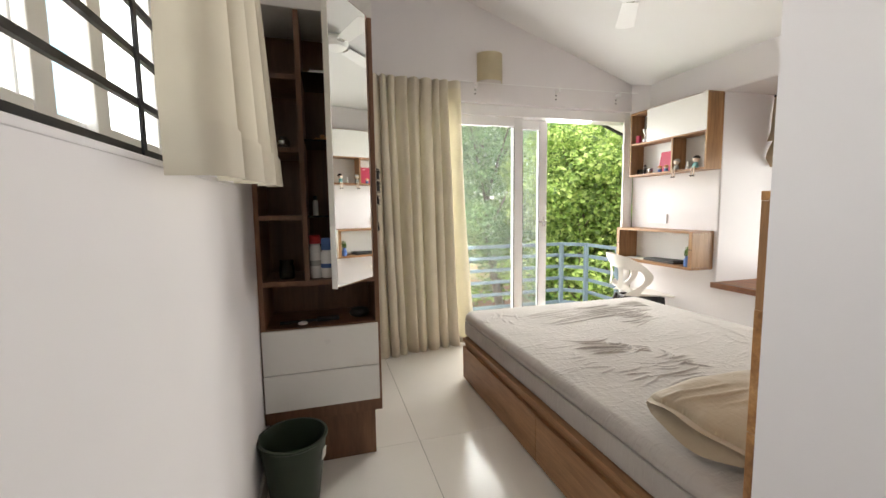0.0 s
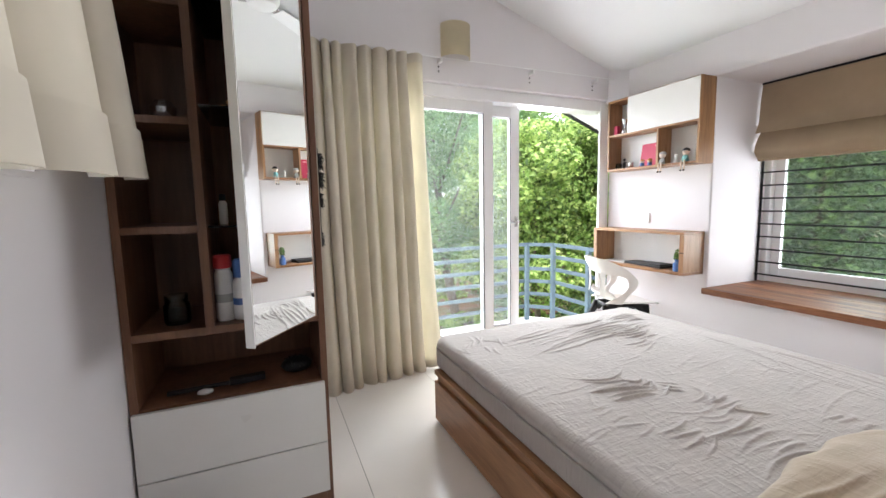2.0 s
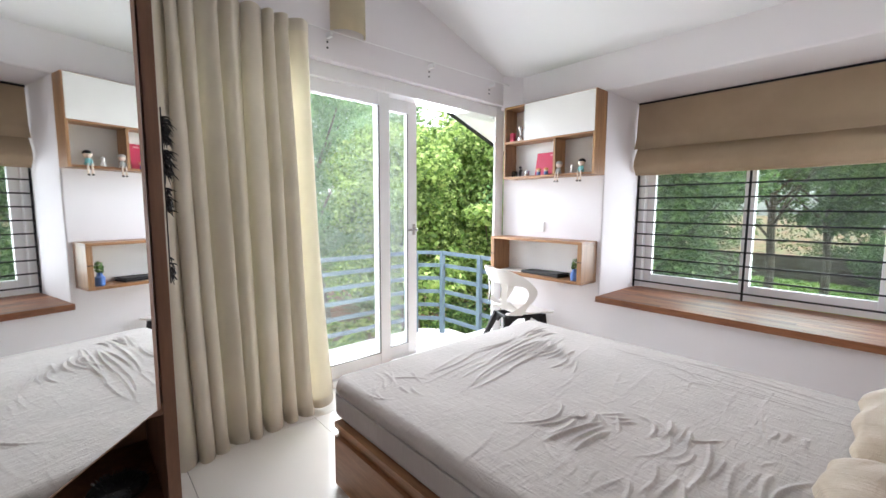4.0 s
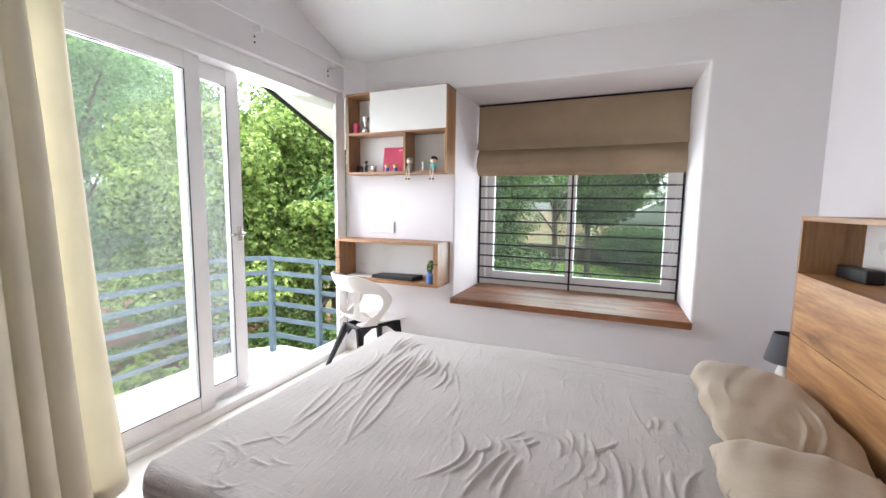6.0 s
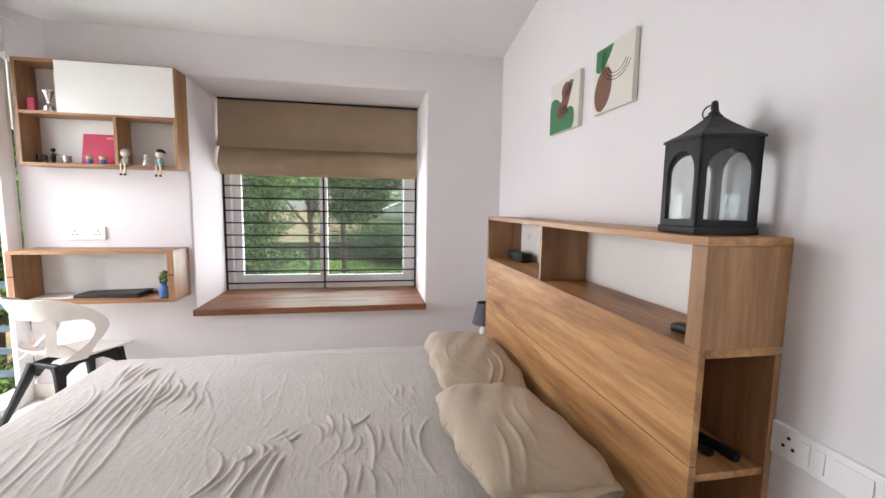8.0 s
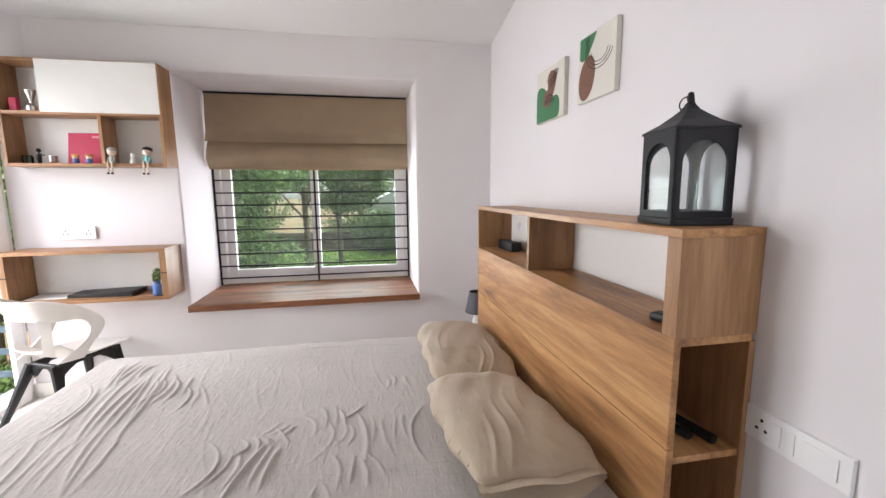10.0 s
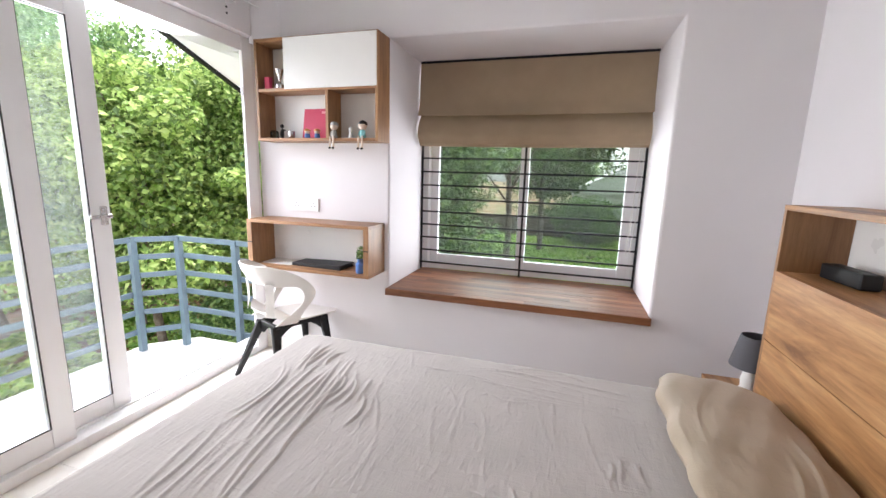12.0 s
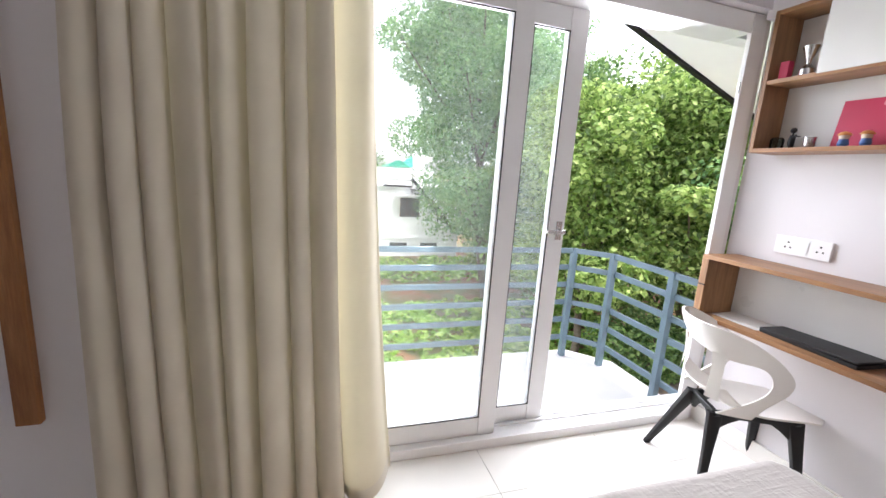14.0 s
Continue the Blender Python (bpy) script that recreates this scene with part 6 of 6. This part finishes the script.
single("lawn_terrace", bm, SOIL, "raised earth terrace under the lawn", "terrace", kind="structure", bevel=0.15)

# low garden wall under the trees
bm = bmesh.new()
box(bm, 4.2, 11.5, 7.15, 7.33, GZ, GZ + 0.9)
box(bm, 4.15, 11.55, 7.12, 7.36, GZ + 0.9, GZ + 0.97)
single("garden_wall", bm, BARK, "dark weathered garden wall under the trees", "wall", kind="structure", bevel=0.01)

# ---- white house across the garden ----
HX, HYF, HO = 8.2, 22.3, 2.2   # HO shifts the stair and the windows along the front
house = thing("house", (0, HYF, GZ), "white two-storey house with an outside steel stair", "house")
bm = bmesh.new()
box(bm, -12, HX, HYF, HYF + 9, GZ, GZ + 3.65)
box(bm, -12, HX + 0.05, HYF - 0.04, HYF + 9, GZ + 0.92, GZ + 1.02)
part("wall", bm, EXTERIOR, house)
bm = bmesh.new()
box(bm, -12.05, 3.6 + HO, HYF - 0.08, HYF + 0.1, GZ + 3.65, GZ + 4.45)
box(bm, 3.6 + HO, 4.9 + HO, HYF + 1.4, HYF + 2.6, GZ + 3.65, GZ + 4.6)
part("parapet", bm, EXTERIOR, house)
bm = bmesh.new()
box(bm, -12.1, 3.7 + HO, HYF - 0.14, HYF + 0.1, GZ + 3.52, GZ + 3.66)
part("cornice", bm, EXTERIOR, house)
for x in (-6.0, -1.6, 5.05):
    w = boxpart("window", (x, x + 1.0, HYF - 0.02, HYF + 0.05, GZ + 2.05, GZ + 3.0), DARK_GLASS, house, "dark window", bevel=0.0)
    bm = bmesh.new()
    for k in range(4):
        box(bm, x + k * 0.327, x + k * 0.327 + 0.025, HYF - 0.05, HYF - 0.018, GZ + 2.05, GZ + 3.0)
    part("window_frame", bm, WALNUT, w)
    boxpart("sunshade", (x - 0.25, x + 1.25, HYF - 0.5, HYF - 0.04, GZ + 3.1, GZ + 3.18), EXTERIOR, house, bevel=0.0)
for x in (-3.0, 0.2, 3.0, 4.6, 6.2):
    boxpart("vent", (x, x + 0.9, HYF - 0.03, HYF + 0.03, GZ + 0.35, GZ + 0.72), DARK_GLASS, house, "dark basement opening", bevel=0.0)
stair = boxpart("stair_stringer", (3.3 + HO, 3.34 + HO, HYF - 0.55, HYF - 0.5, GZ + 3.3, GZ + 3.4), IRON, house, bevel=0.0)
def beam(a, b, w=0.05, h=0.09, material=IRON, name="stair_beam"):
    bm = bmesh.new()
    a, b = Vector(a), Vector(b)
    obox(bm, Matrix.Translation((a + b) / 2) @ (b - a).to_track_quat("X", "Z").to_matrix().to_4x4(), (b - a).length, w, h)
    part(name, bm, material, house)
ys = HYF - 0.55
beam((3.3 + HO, ys, GZ + 3.95), (5.8 + HO, ys, GZ + 1.35), 0.06, 0.14)
beam((3.3 + HO, ys + 0.5, GZ + 3.95), (5.8 + HO, ys + 0.5, GZ + 1.35), 0.06, 0.14)
for dz in (0.35, 0.62, 0.9):
    beam((3.3 + HO, ys, GZ + 3.55 + dz), (5.8 + HO, ys, GZ + 1.35 + dz), 0.03, 0.03, CHROME, "handrail")
beam((1.9 + HO, ys, GZ + 3.6), (3.3 + HO, ys, GZ + 3.6), 0.06, 0.1)
for dz in (0.3, 0.6, 0.9):
    beam((1.9 + HO, ys, GZ + 3.6 + dz), (3.3 + HO, ys, GZ + 3.6 + dz), 0.03, 0.03, CHROME, "handrail")
for i in range(8):
    t = i / 7
    x, z = 3.3 + HO + 2.5 * t, GZ + 3.55 - 2.2 * t
    beam((x, ys, z), (x, ys, z + 0.92), 0.03, 0.03, CHROME, "baluster")
for i in range(11):
    t = (i + 0.5) / 11
    boxpart("tread", (3.3 + HO + 2.5 * t - 0.12, 3.3 + HO + 2.5 * t + 0.12, ys, ys + 0.5, GZ + 3.52 - 2.2 * t, GZ + 3.56 - 2.2 * t), IRON, house, bevel=0.0)
boxpart("landing", (5.7 + HO, 6.9 + HO, ys, ys + 0.9, GZ + 1.28, GZ + 1.36), IRON, house, bevel=0.0)
for dz in (0.3, 0.6, 0.9):
    beam((5.7 + HO, ys, GZ + 1.36 + dz), (6.9 + HO, ys, GZ + 1.36 + dz), 0.03, 0.03, CHROME, "handrail")
for x in (4.7 + HO, 5.9 + HO):
    beam((x, ys, GZ + 1.4), (x, ys, GZ + 3.0), 0.05, 0.05)
beam((4.2 + HO, ys, GZ + 3.25), (6.2 + HO, ys, GZ + 2.9), 0.9, 0.05)
bm = bmesh.new()
lathe(bm, [(0.5, 0), (0.52, 0.1), (0.52, 0.75), (0.45, 0.85), (0.1, 0.9)], (3.9 + HO, HYF + 1.6, GZ + 4.45), 20)
single("water_tank", bm, EXTERIOR, "pale water tank on the flat roof", "tank", smooth=True)
bm = bmesh.new()
sheet_grid(bm, 16, 12, lambda u, v: Vector((2.0 + HO + 1.5 * u, HYF + 0.3 + 0.6 * v, GZ + 4.42 + (0.15 + 1.0 * u ** 1.5) * (0.55 + 0.45 * math.sin(5 * u + 3 * v)) * (1 - 0.4 * v))))
single("shade_net", bm, GREEN_NET, "green shade net heaped on the parapet", "net", smooth=True)

# pale roof and wall seen through the trees beyond the window
shed = thing("shed", (24.0, -1.5, GZ), "pale tiled outbuilding half hidden by trees", "building")
boxpart("wall", (22.8, 26.0, -4.0, 1.4, GZ, GZ + 3.8), EXTERIOR, shed, bevel=0.0)
bm = bmesh.new()
prism(bm, [(-2.9, 0.0), (2.9, 0.0), (0.0, 1.5)], pose(22.5, -1.3, GZ + 3.8, 90, 0, 90), 3.8)
part("roof", bm, EXTERIOR, shed)
bm = bmesh.new()
box(bm, 22.05, 22.25, -14, 12, GZ, GZ + 2.5)
single("boundary_wall", bm, BARK, "weathered boundary wall behind the lawn", "wall", kind="structure")

# neighbour seen through the high window
nb = thing("neighbour_house", (-6.0, 3.0, GZ), "white neighbouring house with a blue pier", "house")
boxpart("wall", (-9.0, -5.0, -8.0, 12.0, GZ, GZ + 5.4), EXTERIOR, nb, bevel=0.0)
boxpart("blue_pier", (-5.0, -4.8, 9.9, 10.8, GZ, GZ + 9.5), plain("pale_blue_paint", (0.3, 0.5, 0.68), 0.6), nb, "pale blue painted pier", bevel=0.0)
boxpart("red_band", (-4.95, -4.8, -1.5, 1.6, GZ + 3.6, GZ + 4.6), plain("red_paint", (0.45, 0.09, 0.07), 0.6), nb, "red painted band", bevel=0.0)


# ---- floor tiles and sill staves, each a piece ----
TX, TY, SX, SY = 0.535, 2.153, 0.648, 1.27
tile_meshes = {}
for i in range(-3, 6):
    for j in range(-4, 3):
        x0, x1 = TX + i * SX, TX + (i + 1) * SX
        y0, y1 = TY + j * SY, TY + (j + 1) * SY
        x0, x1, y0, y1 = max(x0, -0.55), min(x1, 3.40), max(y0, -1.6), min(y1, 3.70)
        if x1 - x0 < 0.03 or y1 - y0 < 0.03:
            continue
        key = (round(x1 - x0, 3), round(y1 - y0, 3))
        if key not in tile_meshes:
            bm = bmesh.new()
            box(bm, 0.0012, key[0] - 0.0012, 0.0012, key[1] - 0.0012, -0.008, 0.0)
            tile_meshes[key] = mesh_of("tile", bm, TILE, bevel=0.0006)
        t = new("tile", tile_meshes[key])
        t.parent = floor
        t.matrix_basis = Matrix.Translation((x0, y0, 0.0))
STAVE_W, x = 0.048, 3.12
rnd = random.Random(12)
while x < 3.78:
    y = Y0 - rnd.uniform(0.0, 0.4)
    while y < Y1:
        l = rnd.uniform(0.32, 0.6)
        a, b_ = max(y, Y0), min(y + l, Y1)
        if b_ - a > 0.02:
            boxpart("stave", (x + 0.0004, min(x + STAVE_W, 3.787) - 0.0004, a + 0.0004, b_ - 0.0004, SILL_Z - 0.0055, SILL_Z + rnd.uniform(-0.0003, 0.0003)), STAVE, sill, bevel=0.0)
        y += l
    x += STAVE_W
